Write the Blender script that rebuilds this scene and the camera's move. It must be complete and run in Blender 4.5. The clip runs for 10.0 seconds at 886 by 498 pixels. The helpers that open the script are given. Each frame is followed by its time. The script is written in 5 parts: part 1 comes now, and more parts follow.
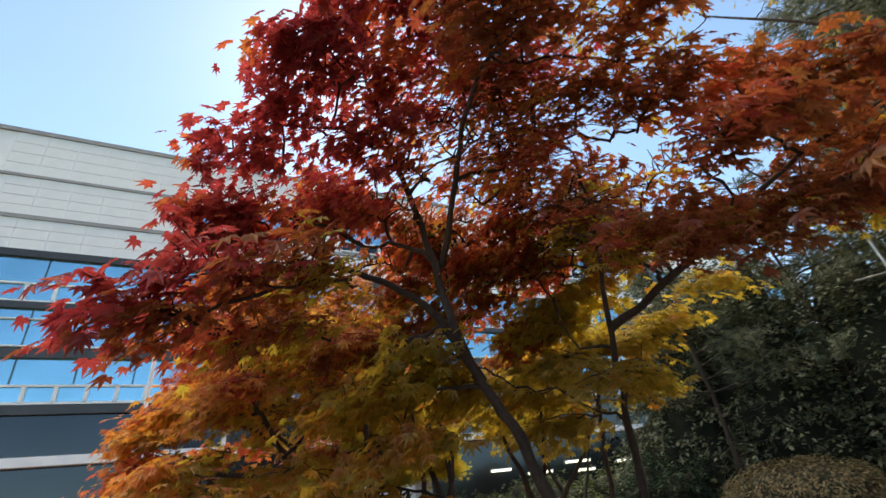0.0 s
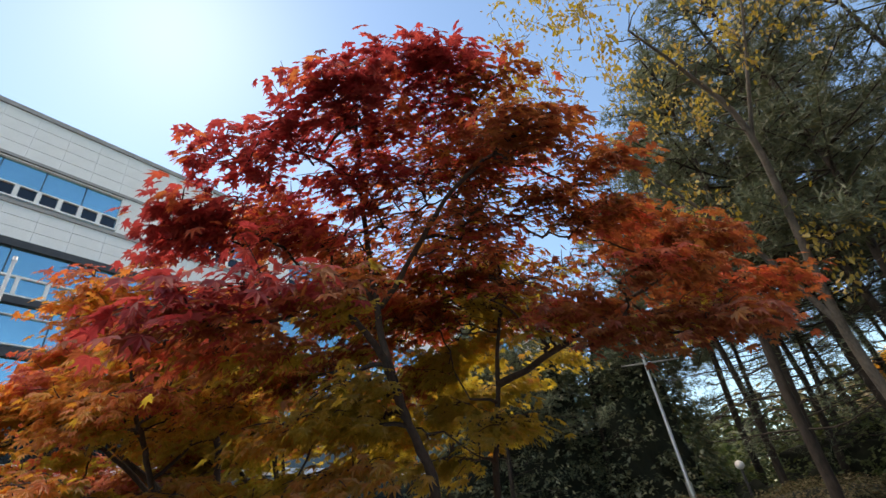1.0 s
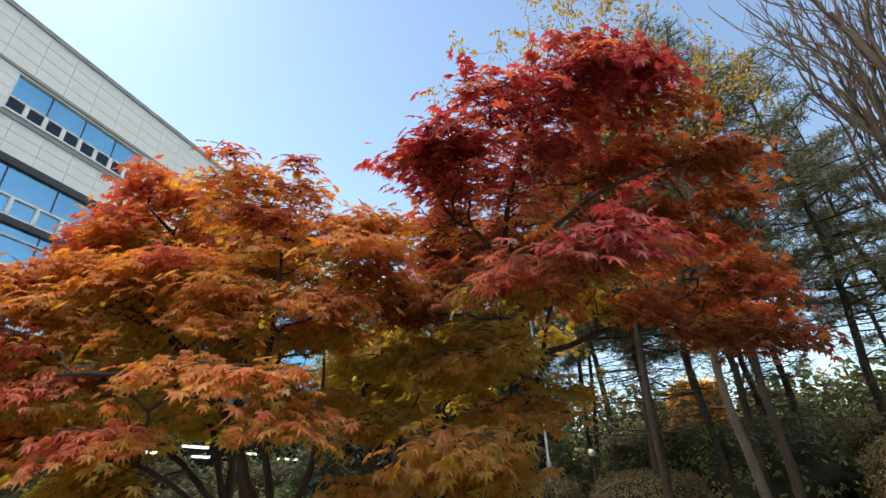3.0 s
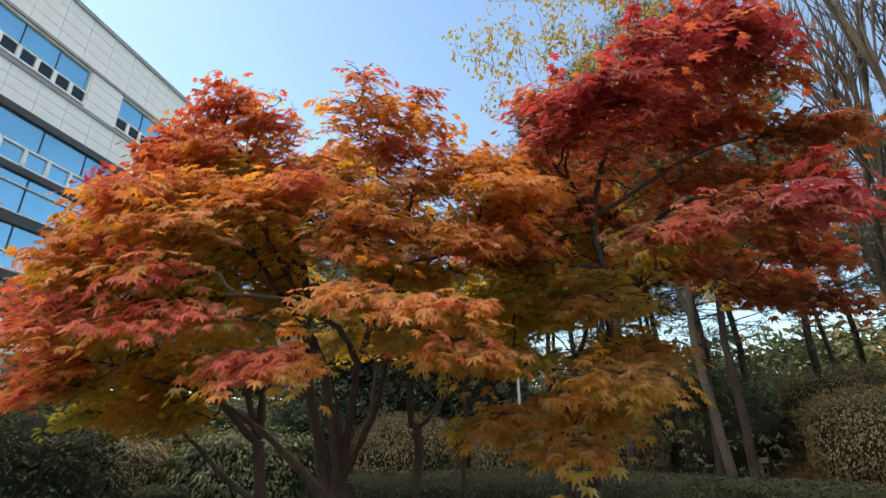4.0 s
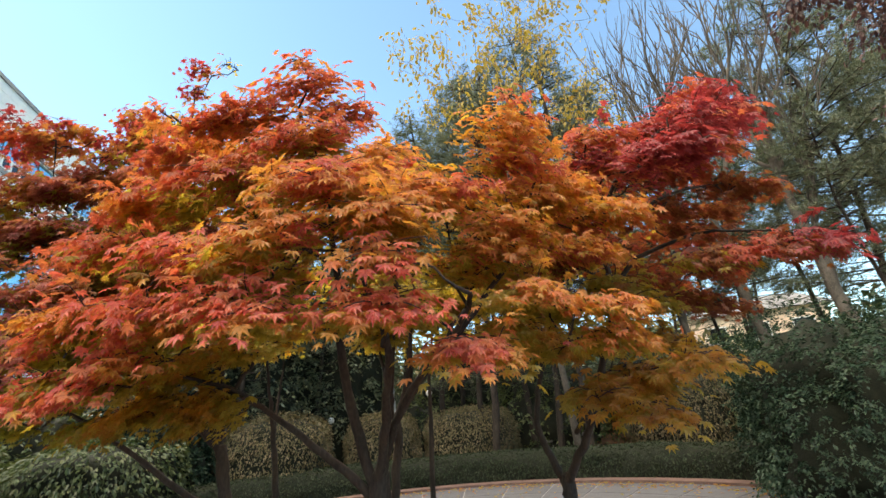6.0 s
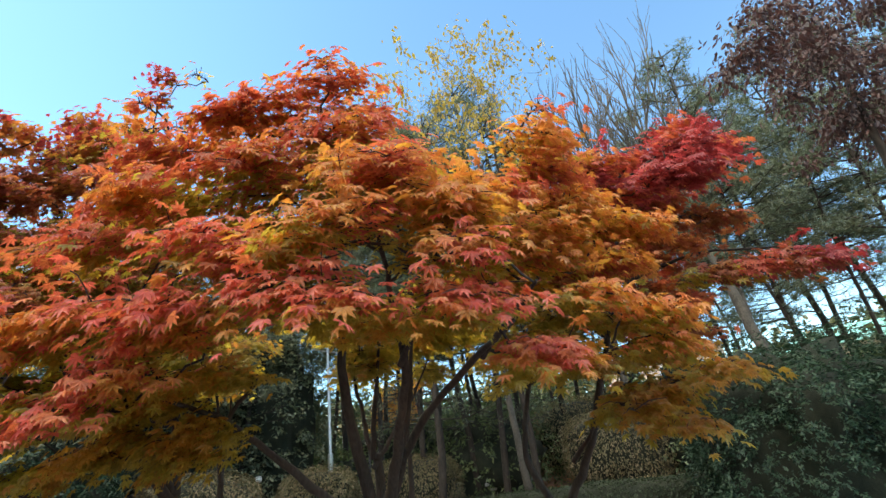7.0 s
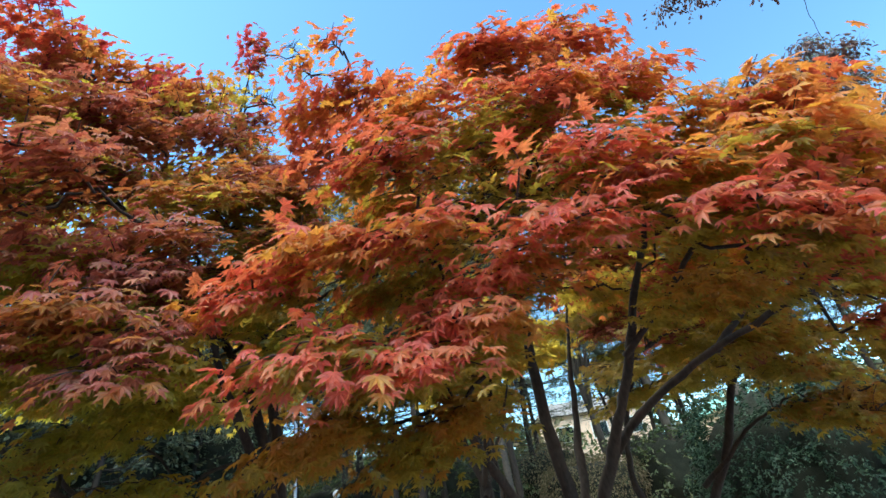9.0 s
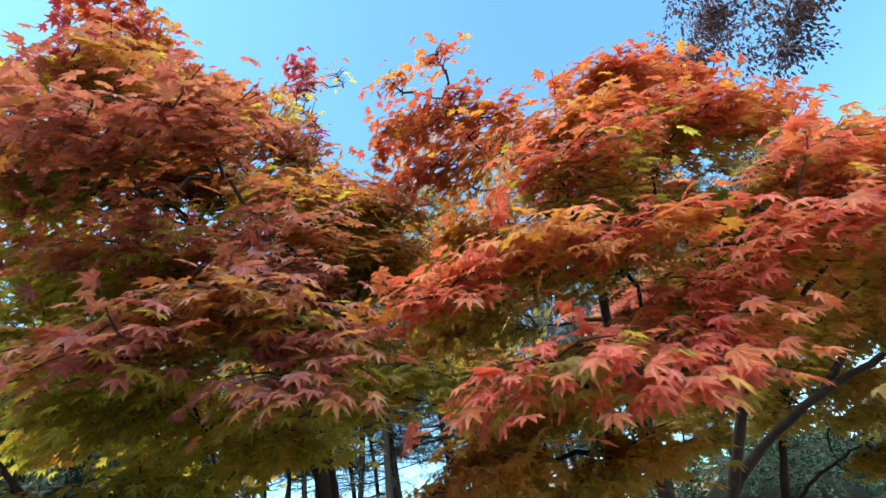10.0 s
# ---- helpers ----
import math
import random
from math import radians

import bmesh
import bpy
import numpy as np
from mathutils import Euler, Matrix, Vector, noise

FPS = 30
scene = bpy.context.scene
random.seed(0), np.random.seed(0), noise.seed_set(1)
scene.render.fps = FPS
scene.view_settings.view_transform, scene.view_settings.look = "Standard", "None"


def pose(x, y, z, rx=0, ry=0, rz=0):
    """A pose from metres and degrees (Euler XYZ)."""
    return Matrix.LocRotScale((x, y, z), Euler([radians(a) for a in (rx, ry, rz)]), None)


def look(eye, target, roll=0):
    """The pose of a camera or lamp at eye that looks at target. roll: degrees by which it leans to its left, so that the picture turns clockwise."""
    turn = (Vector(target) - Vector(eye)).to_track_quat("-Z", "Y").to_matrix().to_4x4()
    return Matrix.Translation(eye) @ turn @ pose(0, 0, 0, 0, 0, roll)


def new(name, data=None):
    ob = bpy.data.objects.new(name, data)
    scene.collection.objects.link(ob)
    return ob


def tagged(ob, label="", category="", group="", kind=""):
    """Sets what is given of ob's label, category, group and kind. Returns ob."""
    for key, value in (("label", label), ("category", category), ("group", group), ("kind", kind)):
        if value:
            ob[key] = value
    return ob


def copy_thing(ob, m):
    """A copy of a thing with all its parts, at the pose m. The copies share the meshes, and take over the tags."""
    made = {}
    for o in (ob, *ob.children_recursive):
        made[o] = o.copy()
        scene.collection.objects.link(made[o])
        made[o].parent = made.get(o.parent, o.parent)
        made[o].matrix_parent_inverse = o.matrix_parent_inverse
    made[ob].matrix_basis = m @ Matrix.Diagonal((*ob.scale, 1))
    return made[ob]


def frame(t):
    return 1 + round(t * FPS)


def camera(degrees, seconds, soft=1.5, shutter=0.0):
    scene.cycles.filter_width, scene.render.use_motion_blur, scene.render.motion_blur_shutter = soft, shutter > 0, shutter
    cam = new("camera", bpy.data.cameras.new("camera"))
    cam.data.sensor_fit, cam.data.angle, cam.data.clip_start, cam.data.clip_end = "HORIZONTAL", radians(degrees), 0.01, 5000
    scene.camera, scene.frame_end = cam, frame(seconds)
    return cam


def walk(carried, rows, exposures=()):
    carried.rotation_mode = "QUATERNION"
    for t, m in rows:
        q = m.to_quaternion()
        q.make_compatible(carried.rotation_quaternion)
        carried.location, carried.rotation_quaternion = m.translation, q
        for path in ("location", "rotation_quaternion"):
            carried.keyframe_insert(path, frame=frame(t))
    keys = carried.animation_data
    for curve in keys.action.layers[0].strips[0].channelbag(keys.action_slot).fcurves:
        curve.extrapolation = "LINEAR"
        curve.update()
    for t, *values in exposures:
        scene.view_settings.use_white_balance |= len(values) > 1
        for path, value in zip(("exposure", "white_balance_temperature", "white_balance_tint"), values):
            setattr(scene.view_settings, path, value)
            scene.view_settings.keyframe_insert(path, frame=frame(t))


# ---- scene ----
cam = camera(87.2, 10.0, 1.5, 0.15)
PATH = [
    (0, (-0.486, 1.386, 1.781), (-0.701, 3.095, 2.797), -8.5),
    (0.5, (-0.891, 1.201, 1.804), (-0.69, 2.866, 2.894), -9.7),
    (1, (-1.344, 1.031, 1.815), (-0.811, 2.652, 2.858), -8.5),
    (1.5, (-1.775, 1.023, 1.781), (-1.07, 2.632, 2.738), -6.6),
    (2, (-2.312, 1.223, 1.793), (-1.522, 2.817, 2.706), -4.5),
    (2.2, (-2.498, 1.289, 1.776), (-1.674, 2.866, 2.689), -3.5),
    (3.3, (-3.495, 1.877, 1.759), (-2.357, 3.268, 2.637), -2.3),
    (3.5, (-3.646, 2.012, 1.749), (-2.463, 3.384, 2.596), -1.8),
    (4, (-4.142, 2.382, 1.714), (-2.880, 3.762, 2.422), -1.0),
    (4.5, (-4.577, 2.716, 1.655), (-3.252, 4.078, 2.280), -1.6),
    (5, (-5.011, 3.114, 1.704), (-3.542, 4.330, 2.307), -3.0),
    (5.5, (-5.442, 3.384, 1.765), (-3.799, 4.350, 2.372), -4.3),
    (5.7, (-5.534, 3.528, 1.756), (-3.849, 4.409, 2.376), -4.5),
    (6.8, (-5.655, 4.411, 1.558), (-3.892, 4.906, 2.362), -7.4),
    (7, (-5.666, 4.598, 1.574), (-3.890, 5.009, 2.397), -8.1),
    (7.5, (-5.538, 5.098, 1.582), (-3.774, 5.366, 2.485), -8.9),
    (8, (-5.476, 5.630, 1.603), (-3.721, 5.809, 2.544), -8.9),
    (8.5, (-5.566, 6.231, 1.593), (-3.807, 6.349, 2.538), -8.8),
    (9, (-5.505, 6.799, 1.542), (-3.758, 6.835, 2.516), -9.2),
    (9.5, (-5.387, 7.321, 1.572), (-3.684, 7.219, 2.617), -10.4),
    (10, (-5.237, 7.818, 1.615), (-3.618, 7.600, 2.769), -11.4),
]
walk(cam, [(t, look(eye, target, roll)) for t, eye, target, roll in PATH],
     exposures=[(0.0, 1.28, 8500, 10), (1.0, 1.12, 8400, 11), (2.2, 1.4, 9200, 12), (3.5, 1.28, 8800, 11), (5.5, 1.68, 8600, 6), (7.2, 1.65, 7000, -3), (8.2, 1.62, 6300, -5), (10.0, 1.92, 6250, -7)])

# ---- light: clear late-afternoon sky, the sun a wide hazy glow over the office roof ----
SUN_TURN, SUN_UP = radians(-24), radians(54)
world = bpy.data.worlds.new("sky")
scene.world = world
world.use_nodes = True
wn = world.node_tree.nodes
sky = wn.new("ShaderNodeTexSky")
sky.sky_type, sky.sun_disc = "NISHITA", False
sky.sun_elevation, sky.sun_rotation = SUN_UP, SUN_TURN
sky.air_density, sky.dust_density, sky.ozone_density = 1.0, 0.15, 1.4
wn["Background"].inputs["Strength"].default_value = 0.118
clear = wn.new("ShaderNodeMix")
clear.data_type, clear.blend_type = "RGBA", "MULTIPLY"
clear.inputs["Factor"].default_value, clear.inputs["B"].default_value = 1.0, (0.84, 1.03, 1.16, 1)
world.node_tree.links.new(sky.outputs["Color"], clear.inputs["A"])
world.node_tree.links.new(clear.outputs["Result"], wn["Background"].inputs["Color"])
sun = new("sun", bpy.data.lights.new("sun", "SUN"))
sun.data.energy, sun.data.angle, sun.data.color = 4.0, radians(125), (1.0, 0.88, 0.73)
to_sun = Vector((math.sin(SUN_TURN) * math.cos(SUN_UP), math.cos(SUN_TURN) * math.cos(SUN_UP), math.sin(SUN_UP)))
sun.matrix_world = Matrix.Translation((0, 0, 40)) @ to_sun.to_track_quat("Z", "Y").to_matrix().to_4x4()


# ---- materials ----
def shader(name):
    m = bpy.data.materials.new(name)
    m.use_nodes = True
    m.node_tree.nodes.clear()
    return m, m.node_tree.nodes, m.node_tree.links


def ramp(nodes, links, source, stops):
    r = nodes.new("ShaderNodeValToRGB")
    e = r.color_ramp.elements
    while len(e) < len(stops):
        e.new(0.5)
    for k, (at, c) in enumerate(stops):
        e[k].position, e[k].color = at, (*c, 1)
    links.new(source, r.inputs["Fac"])
    return r.outputs["Color"]


def grain(nodes, links, scale, detail=4.0, stretch=(1, 1, 1)):
    co = nodes.new("ShaderNodeTexCoord")
    mp = nodes.new("ShaderNodeMapping")
    mp.inputs["Scale"].default_value = stretch
    nz = nodes.new("ShaderNodeTexNoise")
    nz.inputs["Scale"].default_value, nz.inputs["Detail"].default_value = scale, detail
    links.new(co.outputs["Object"], mp.inputs["Vector"])
    links.new(mp.outputs["Vector"], nz.inputs["Vector"])
    return nz.outputs["Fac"]


def surface(name, dark, light, scale=6.0, fine=60.0, rough=0.8, bump=0.3, stretch=(1, 1, 1), metal=0.0):
    """Two-scale mottled surface: broad stains between two colours, fine grain in relief."""
    m, nodes, links = shader(name)
    bs = nodes.new("ShaderNodeBsdfPrincipled")
    out = nodes.new("ShaderNodeOutputMaterial")
    broad, small = grain(nodes, links, scale, 5.0, stretch), grain(nodes, links, fine, 3.0, stretch)
    mix = nodes.new("ShaderNodeMath")
    mix.operation = "MULTIPLY_ADD"
    mix.inputs[1].default_value = 0.45
    half = nodes.new("ShaderNodeMath")
    half.operation = "MULTIPLY"
    half.inputs[1].default_value = 0.55
    links.new(broad, half.inputs[0])
    links.new(small, mix.inputs[0])
    links.new(half.outputs[0], mix.inputs[2])
    links.new(ramp(nodes, links, mix.outputs[0], [(0.36, dark), (0.64, light)]), bs.inputs["Base Color"])
    bs.inputs["Roughness"].default_value, bs.inputs["Metallic"].default_value = rough, metal
    if bump:
        b = nodes.new("ShaderNodeBump")
        b.inputs["Strength"].default_value, b.inputs["Distance"].default_value = bump, 0.01
        links.new(small, b.inputs["Height"])
        links.new(b.outputs["Normal"], bs.inputs["Normal"])
    links.new(bs.outputs[0], out.inputs[0])
    return m


def leaf_material(name, a, b, c, through_tint, share=0.42, gloss=0.06):
    """Thin leaves: each island its own tint between three colours; light also passes through the blade."""
    m, nodes, links = shader(name)
    geo = nodes.new("ShaderNodeNewGeometry")
    col = ramp(nodes, links, geo.outputs["Random Per Island"], [(0.1, a), (0.5, b), (0.9, c)])
    patch = grain(nodes, links, 45.0, 2.0)
    dim = nodes.new("ShaderNodeMix")
    dim.data_type, dim.blend_type = "RGBA", "MULTIPLY"
    dim.inputs["Factor"].default_value = 0.5
    links.new(col, dim.inputs["A"])
    links.new(ramp(nodes, links, patch, [(0.35, (0.55, 0.5, 0.5)), (0.65, (1, 1, 1))]), dim.inputs["B"])
    df, tr, gl = nodes.new("ShaderNodeBsdfDiffuse"), nodes.new("ShaderNodeBsdfTranslucent"), nodes.new("ShaderNodeBsdfGlossy")
    links.new(dim.outputs["Result"], df.inputs["Color"])
    tint = nodes.new("ShaderNodeMix")
    tint.data_type, tint.blend_type = "RGBA", "MULTIPLY"
    tint.inputs["Factor"].default_value = 1.0
    tint.inputs["B"].default_value = (*through_tint, 1)
    links.new(dim.outputs["Result"], tint.inputs["A"])
    links.new(tint.outputs["Result"], tr.inputs["Color"])
    gl.inputs["Roughness"].default_value = 0.42
    m1, m2 = nodes.new("ShaderNodeMixShader"), nodes.new("ShaderNodeMixShader")
    m1.inputs["Fac"].default_value, m2.inputs["Fac"].default_value = share, gloss
    links.new(df.outputs[0], m1.inputs[1])
    links.new(tr.outputs[0], m1.inputs[2])
    links.new(m1.outputs[0], m2.inputs[1])
    links.new(gl.outputs[0], m2.inputs[2])
    out = nodes.new("ShaderNodeOutputMaterial")
    links.new(m2.outputs[0], out.inputs[0])
    return m


# autumn tints; maple crowns also use them as lit and shaded leaf colours
LEAF = {
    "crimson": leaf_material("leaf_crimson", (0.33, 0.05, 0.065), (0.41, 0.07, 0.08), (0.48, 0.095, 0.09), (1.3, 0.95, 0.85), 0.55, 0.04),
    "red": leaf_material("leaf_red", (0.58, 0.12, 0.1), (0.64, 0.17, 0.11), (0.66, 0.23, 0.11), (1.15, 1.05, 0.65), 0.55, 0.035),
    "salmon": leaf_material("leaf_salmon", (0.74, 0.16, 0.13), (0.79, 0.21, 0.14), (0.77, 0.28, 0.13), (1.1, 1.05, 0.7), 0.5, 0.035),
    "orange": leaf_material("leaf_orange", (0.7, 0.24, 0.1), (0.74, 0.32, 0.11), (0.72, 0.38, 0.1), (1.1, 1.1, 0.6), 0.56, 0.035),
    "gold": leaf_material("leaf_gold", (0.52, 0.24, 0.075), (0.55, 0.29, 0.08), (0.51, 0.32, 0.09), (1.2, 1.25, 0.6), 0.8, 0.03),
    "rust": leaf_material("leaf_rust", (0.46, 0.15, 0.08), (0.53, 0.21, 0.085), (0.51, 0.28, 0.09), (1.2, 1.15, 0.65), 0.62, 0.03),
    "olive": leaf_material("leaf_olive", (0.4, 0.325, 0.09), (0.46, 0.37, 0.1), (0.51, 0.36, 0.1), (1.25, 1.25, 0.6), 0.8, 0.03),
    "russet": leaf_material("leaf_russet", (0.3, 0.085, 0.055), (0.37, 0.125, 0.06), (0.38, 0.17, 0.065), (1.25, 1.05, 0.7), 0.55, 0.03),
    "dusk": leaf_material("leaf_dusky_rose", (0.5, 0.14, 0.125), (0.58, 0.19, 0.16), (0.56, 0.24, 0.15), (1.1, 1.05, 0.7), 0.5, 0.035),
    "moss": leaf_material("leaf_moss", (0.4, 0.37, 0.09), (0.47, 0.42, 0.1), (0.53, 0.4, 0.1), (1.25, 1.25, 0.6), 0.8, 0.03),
}
YELLOW = leaf_material("leaf_yellow", (0.36, 0.28, 0.06), (0.46, 0.37, 0.08), (0.44, 0.28, 0.06), (1.2, 1.2, 0.5))
PURPLE = leaf_material("leaf_dry_purple", (0.055, 0.032, 0.037), (0.09, 0.05, 0.052), (0.14, 0.072, 0.064), (1.2, 0.9, 0.8), 0.25)
NEEDLE = leaf_material("pine_needle", (0.08, 0.115, 0.075), (0.12, 0.155, 0.1), (0.17, 0.18, 0.1), (1, 1, 0.6), 0.2)
HEDGE = leaf_material("hedge_leaf", (0.024, 0.043, 0.022), (0.036, 0.06, 0.03), (0.055, 0.072, 0.038), (1, 1, 0.6), 0.25, 0.03)
AZALEA = leaf_material("shrub_leaf", (0.12, 0.115, 0.06), (0.2, 0.178, 0.1), (0.27, 0.205, 0.13), (1, 1, 0.6), 0.25, 0.03)
YEWLEAF = leaf_material("yew_leaf", (0.018, 0.045, 0.03), (0.032, 0.07, 0.045), (0.055, 0.095, 0.055), (1, 1, 0.6), 0.15, 0.03)
GREENLEAF = leaf_material("thicket_leaf", (0.055, 0.09, 0.036), (0.08, 0.125, 0.046), (0.13, 0.16, 0.06), (1, 1, 0.5), 0.3)
# near-black colour that stands for the shade between the leaves
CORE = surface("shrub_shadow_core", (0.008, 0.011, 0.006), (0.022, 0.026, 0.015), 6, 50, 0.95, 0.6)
BARK = surface("maple_bark", (0.022, 0.016, 0.014), (0.068, 0.05, 0.043), 5, 50, 0.9, 0.5, (1, 1, 0.35))
TWIG = surface("maple_twig", (0.035, 0.02, 0.016), (0.08, 0.045, 0.035), 8, 60, 0.85, 0.2)
PINEBARK = surface("pine_bark", (0.018, 0.014, 0.012), (0.06, 0.045, 0.036), 6, 30, 0.95, 0.8, (1, 1, 0.3))
PALEBARK = surface("pale_bark", (0.05, 0.043, 0.037), (0.13, 0.11, 0.092), 5, 40, 0.9, 0.4, (1, 1, 0.4))
SOIL = surface("leaf_litter", (0.08, 0.045, 0.03), (0.3, 0.16, 0.1), 3, 40, 0.95, 0.8)
GRASS = surface("rough_grass", (0.04, 0.06, 0.02), (0.12, 0.13, 0.05), 2, 60, 0.95, 0.8)
SLAB = surface("paving_slab", (0.1, 0.1, 0.115), (0.15, 0.15, 0.168), 4, 70, 0.85, 0.2)
BEDDING = surface("pale_joint_mortar", (0.26, 0.26, 0.27), (0.36, 0.36, 0.36), 5, 60, 0.9, 0.2)
EDGE = surface("red_edging", (0.12, 0.075, 0.066), (0.19, 0.115, 0.1), 5, 60, 0.9, 0.3)
STONE = surface("granite_cladding", (0.7, 0.71, 0.73), (0.82, 0.83, 0.85), 0.8, 30, 0.7, 0.03)
DARKTRIM = surface("dark_spandrel", (0.02, 0.02, 0.024), (0.045, 0.045, 0.05), 2, 20, 0.4, 0.0)
GREYTRIM = surface("grey_stone_band", (0.22, 0.22, 0.23), (0.32, 0.32, 0.33), 2, 30, 0.7, 0.03)
WHITEFRAME = surface("white_frame", (0.72, 0.73, 0.74), (0.82, 0.82, 0.82), 3, 30, 0.5, 0.0)
STEEL = surface("galvanised_steel", (0.45, 0.46, 0.47), (0.62, 0.62, 0.62), 6, 50, 0.35, 0.05, (1, 1, 1), 0.8)
PLASTER = surface("warm_plaster", (0.8, 0.58, 0.44), (0.88, 0.68, 0.53), 2, 30, 0.9, 0.1)
ROOFTILE = surface("roof_sheet", (0.12, 0.12, 0.13), (0.2, 0.2, 0.2), 3, 20, 0.8, 0.1)
OPAL = surface("opal_globe", (0.75, 0.75, 0.75), (0.82, 0.82, 0.82), 3, 30, 0.3, 0.0)


def glass_material(name, tint, rough=0.04):
    m, nodes, links = shader(name)
    bs, out = nodes.new("ShaderNodeBsdfPrincipled"), nodes.new("ShaderNodeOutputMaterial")
    links.new(ramp(nodes, links, grain(nodes, links, 0.25, 2.0), [(0.35, tuple(v * 0.8 for v in tint)), (0.65, tint)]), bs.inputs["Base Color"])
    bs.inputs["Roughness"].default_value, bs.inputs["Metallic"].default_value = rough, 0.75
    links.new(bs.outputs[0], out.inputs[0])
    return m


LIT, nodes_, links_ = shader("lit_tube")
glow = nodes_.new("ShaderNodeEmission")
glow.inputs["Color"].default_value, glow.inputs["Strength"].default_value = (0.9, 1.0, 0.95, 1), 1.2
links_.new(glow.outputs[0], nodes_.new("ShaderNodeOutputMaterial").inputs[0])
BLUEGLASS = glass_material("blue_coated_glass", (0.26, 0.62, 0.8))
DARKGLASS = glass_material("grey_window_glass", (0.05, 0.06, 0.07), 0.1)


# ---- building blocks ----
class Geo:
    """Collects points and faces of one mesh."""

    def __init__(self):
        self.v, self.f, self.m, self.n = [], [], [], 0

    def add(self, verts, faces, mat=0):
        verts, faces = np.asarray(verts, float).reshape(-1, 3), np.asarray(faces, int)
        self.v.append(verts)
        self.f.append(faces + self.n)
        self.m.append(np.full(len(faces), mat) if np.isscalar(mat) else np.asarray(mat))
        self.n += len(verts)

    def mesh(self, name, mats, smooth=False):
        me = bpy.data.meshes.new(name)
        if self.v:
            verts = np.concatenate(self.v)
            me.vertices.add(len(verts))
            me.vertices.foreach_set("co", verts.ravel())
            sizes = np.concatenate([np.full(len(f), f.shape[1]) for f in self.f])
            flat = np.concatenate([f.ravel() for f in self.f])
            me.loops.add(len(flat))
            me.loops.foreach_set("vertex_index", flat)
            me.polygons.add(len(sizes))
            me.polygons.foreach_set("loop_start", np.concatenate([[0], np.cumsum(sizes)[:-1]]))
            me.polygons.foreach_set("material_index", np.concatenate(self.m))
            me.polygons.foreach_set("use_smooth", np.full(len(sizes), smooth))
            me.update(calc_edges=True)
            me.validate()
        for m in mats:
            me.materials.append(m)
        return me

    def box(self, x0, y0, z0, x1, y1, z1, mat=0):
        v = [(x, y, z) for z in (z0, z1) for y in (y0, y1) for x in (x0, x1)]
        self.add(v, [(0, 2, 3, 1), (4, 5, 7, 6), (0, 1, 5, 4), (2, 6, 7, 3), (0, 4, 6, 2), (1, 3, 7, 5)], mat)

    def tube(self, points, radii, sides=6, mat=0, cap=True):
        p = np.asarray(points, float)
        r = np.asarray(radii, float) * np.ones(len(p))
        t = np.gradient(p, axis=0)
        t /= np.linalg.norm(t, axis=1, keepdims=True) + 1e-9
        ref = np.array([1.0, 0, 0]) if abs(t[0][0]) < 0.8 else np.array([0, 1.0, 0])
        rings = []
        for k in range(len(p)):
            u = ref - t[k] * (ref @ t[k])
            u /= np.linalg.norm(u) + 1e-9
            w = np.cross(t[k], u)
            ref = u
            a = np.linspace(0, 2 * np.pi, sides, endpoint=False)[:, None]
            rings.append(p[k] + r[k] * (np.cos(a) * u + np.sin(a) * w))
        i = np.arange(sides)
        j = (i + 1) % sides
        faces = np.concatenate([np.stack([k * sides + i, k * sides + j, (k + 1) * sides + j, (k + 1) * sides + i], 1) for k in range(len(p) - 1)])
        self.add(np.concatenate(rings), faces, mat)
        if cap:
            top = np.concatenate([rings[-1], [p[-1] + t[-1] * r[-1] * 0.5]])
            self.add(top, np.stack([i, j, np.full(sides, sides)], 1), mat)


def thing(name, label, category, at=(0, 0, 0), group="", kind=""):
    ob = new(name)
    ob.location = at
    return tagged(ob, label, category, group, kind)


def part(name, me, parent, label=""):
    ob = new(name, me)
    ob.parent = parent
    return tagged(ob, label) if label else ob


def curve(points, n):
    """A smooth line of n points through the given ones."""
    p = np.asarray(points, float)
    p = np.concatenate([[2 * p[0] - p[1]], p, [2 * p[-1] - p[-2]]])
    out = []
    for s in np.linspace(0, len(p) - 3 - 1e-6, n):
        k, u = int(s), s - int(s)
        a, b, c, d = p[k : k + 4]
        out.append(0.5 * (2 * b + (c - a) * u + (2 * a - 5 * b + 4 * c - d) * u * u + (3 * b - a - 3 * c + d) * u**3))
    return np.array(out)


def turned(yaw, tilt, roll):
    """Rotation matrices for arrays of angles: roll about x, tilt about y, then yaw about z."""
    cy, sy, ct, st, cr, sr = np.cos(yaw), np.sin(yaw), np.cos(tilt), np.sin(tilt), np.cos(roll), np.sin(roll)
    return np.stack([
        np.stack([cy * ct, cy * st * sr - sy * cr, cy * st * cr + sy * sr], -1),
        np.stack([sy * ct, sy * st * sr + cy * cr, sy * st * cr - cy * sr], -1),
        np.stack([-st, ct * sr, ct * cr], -1)], -2)


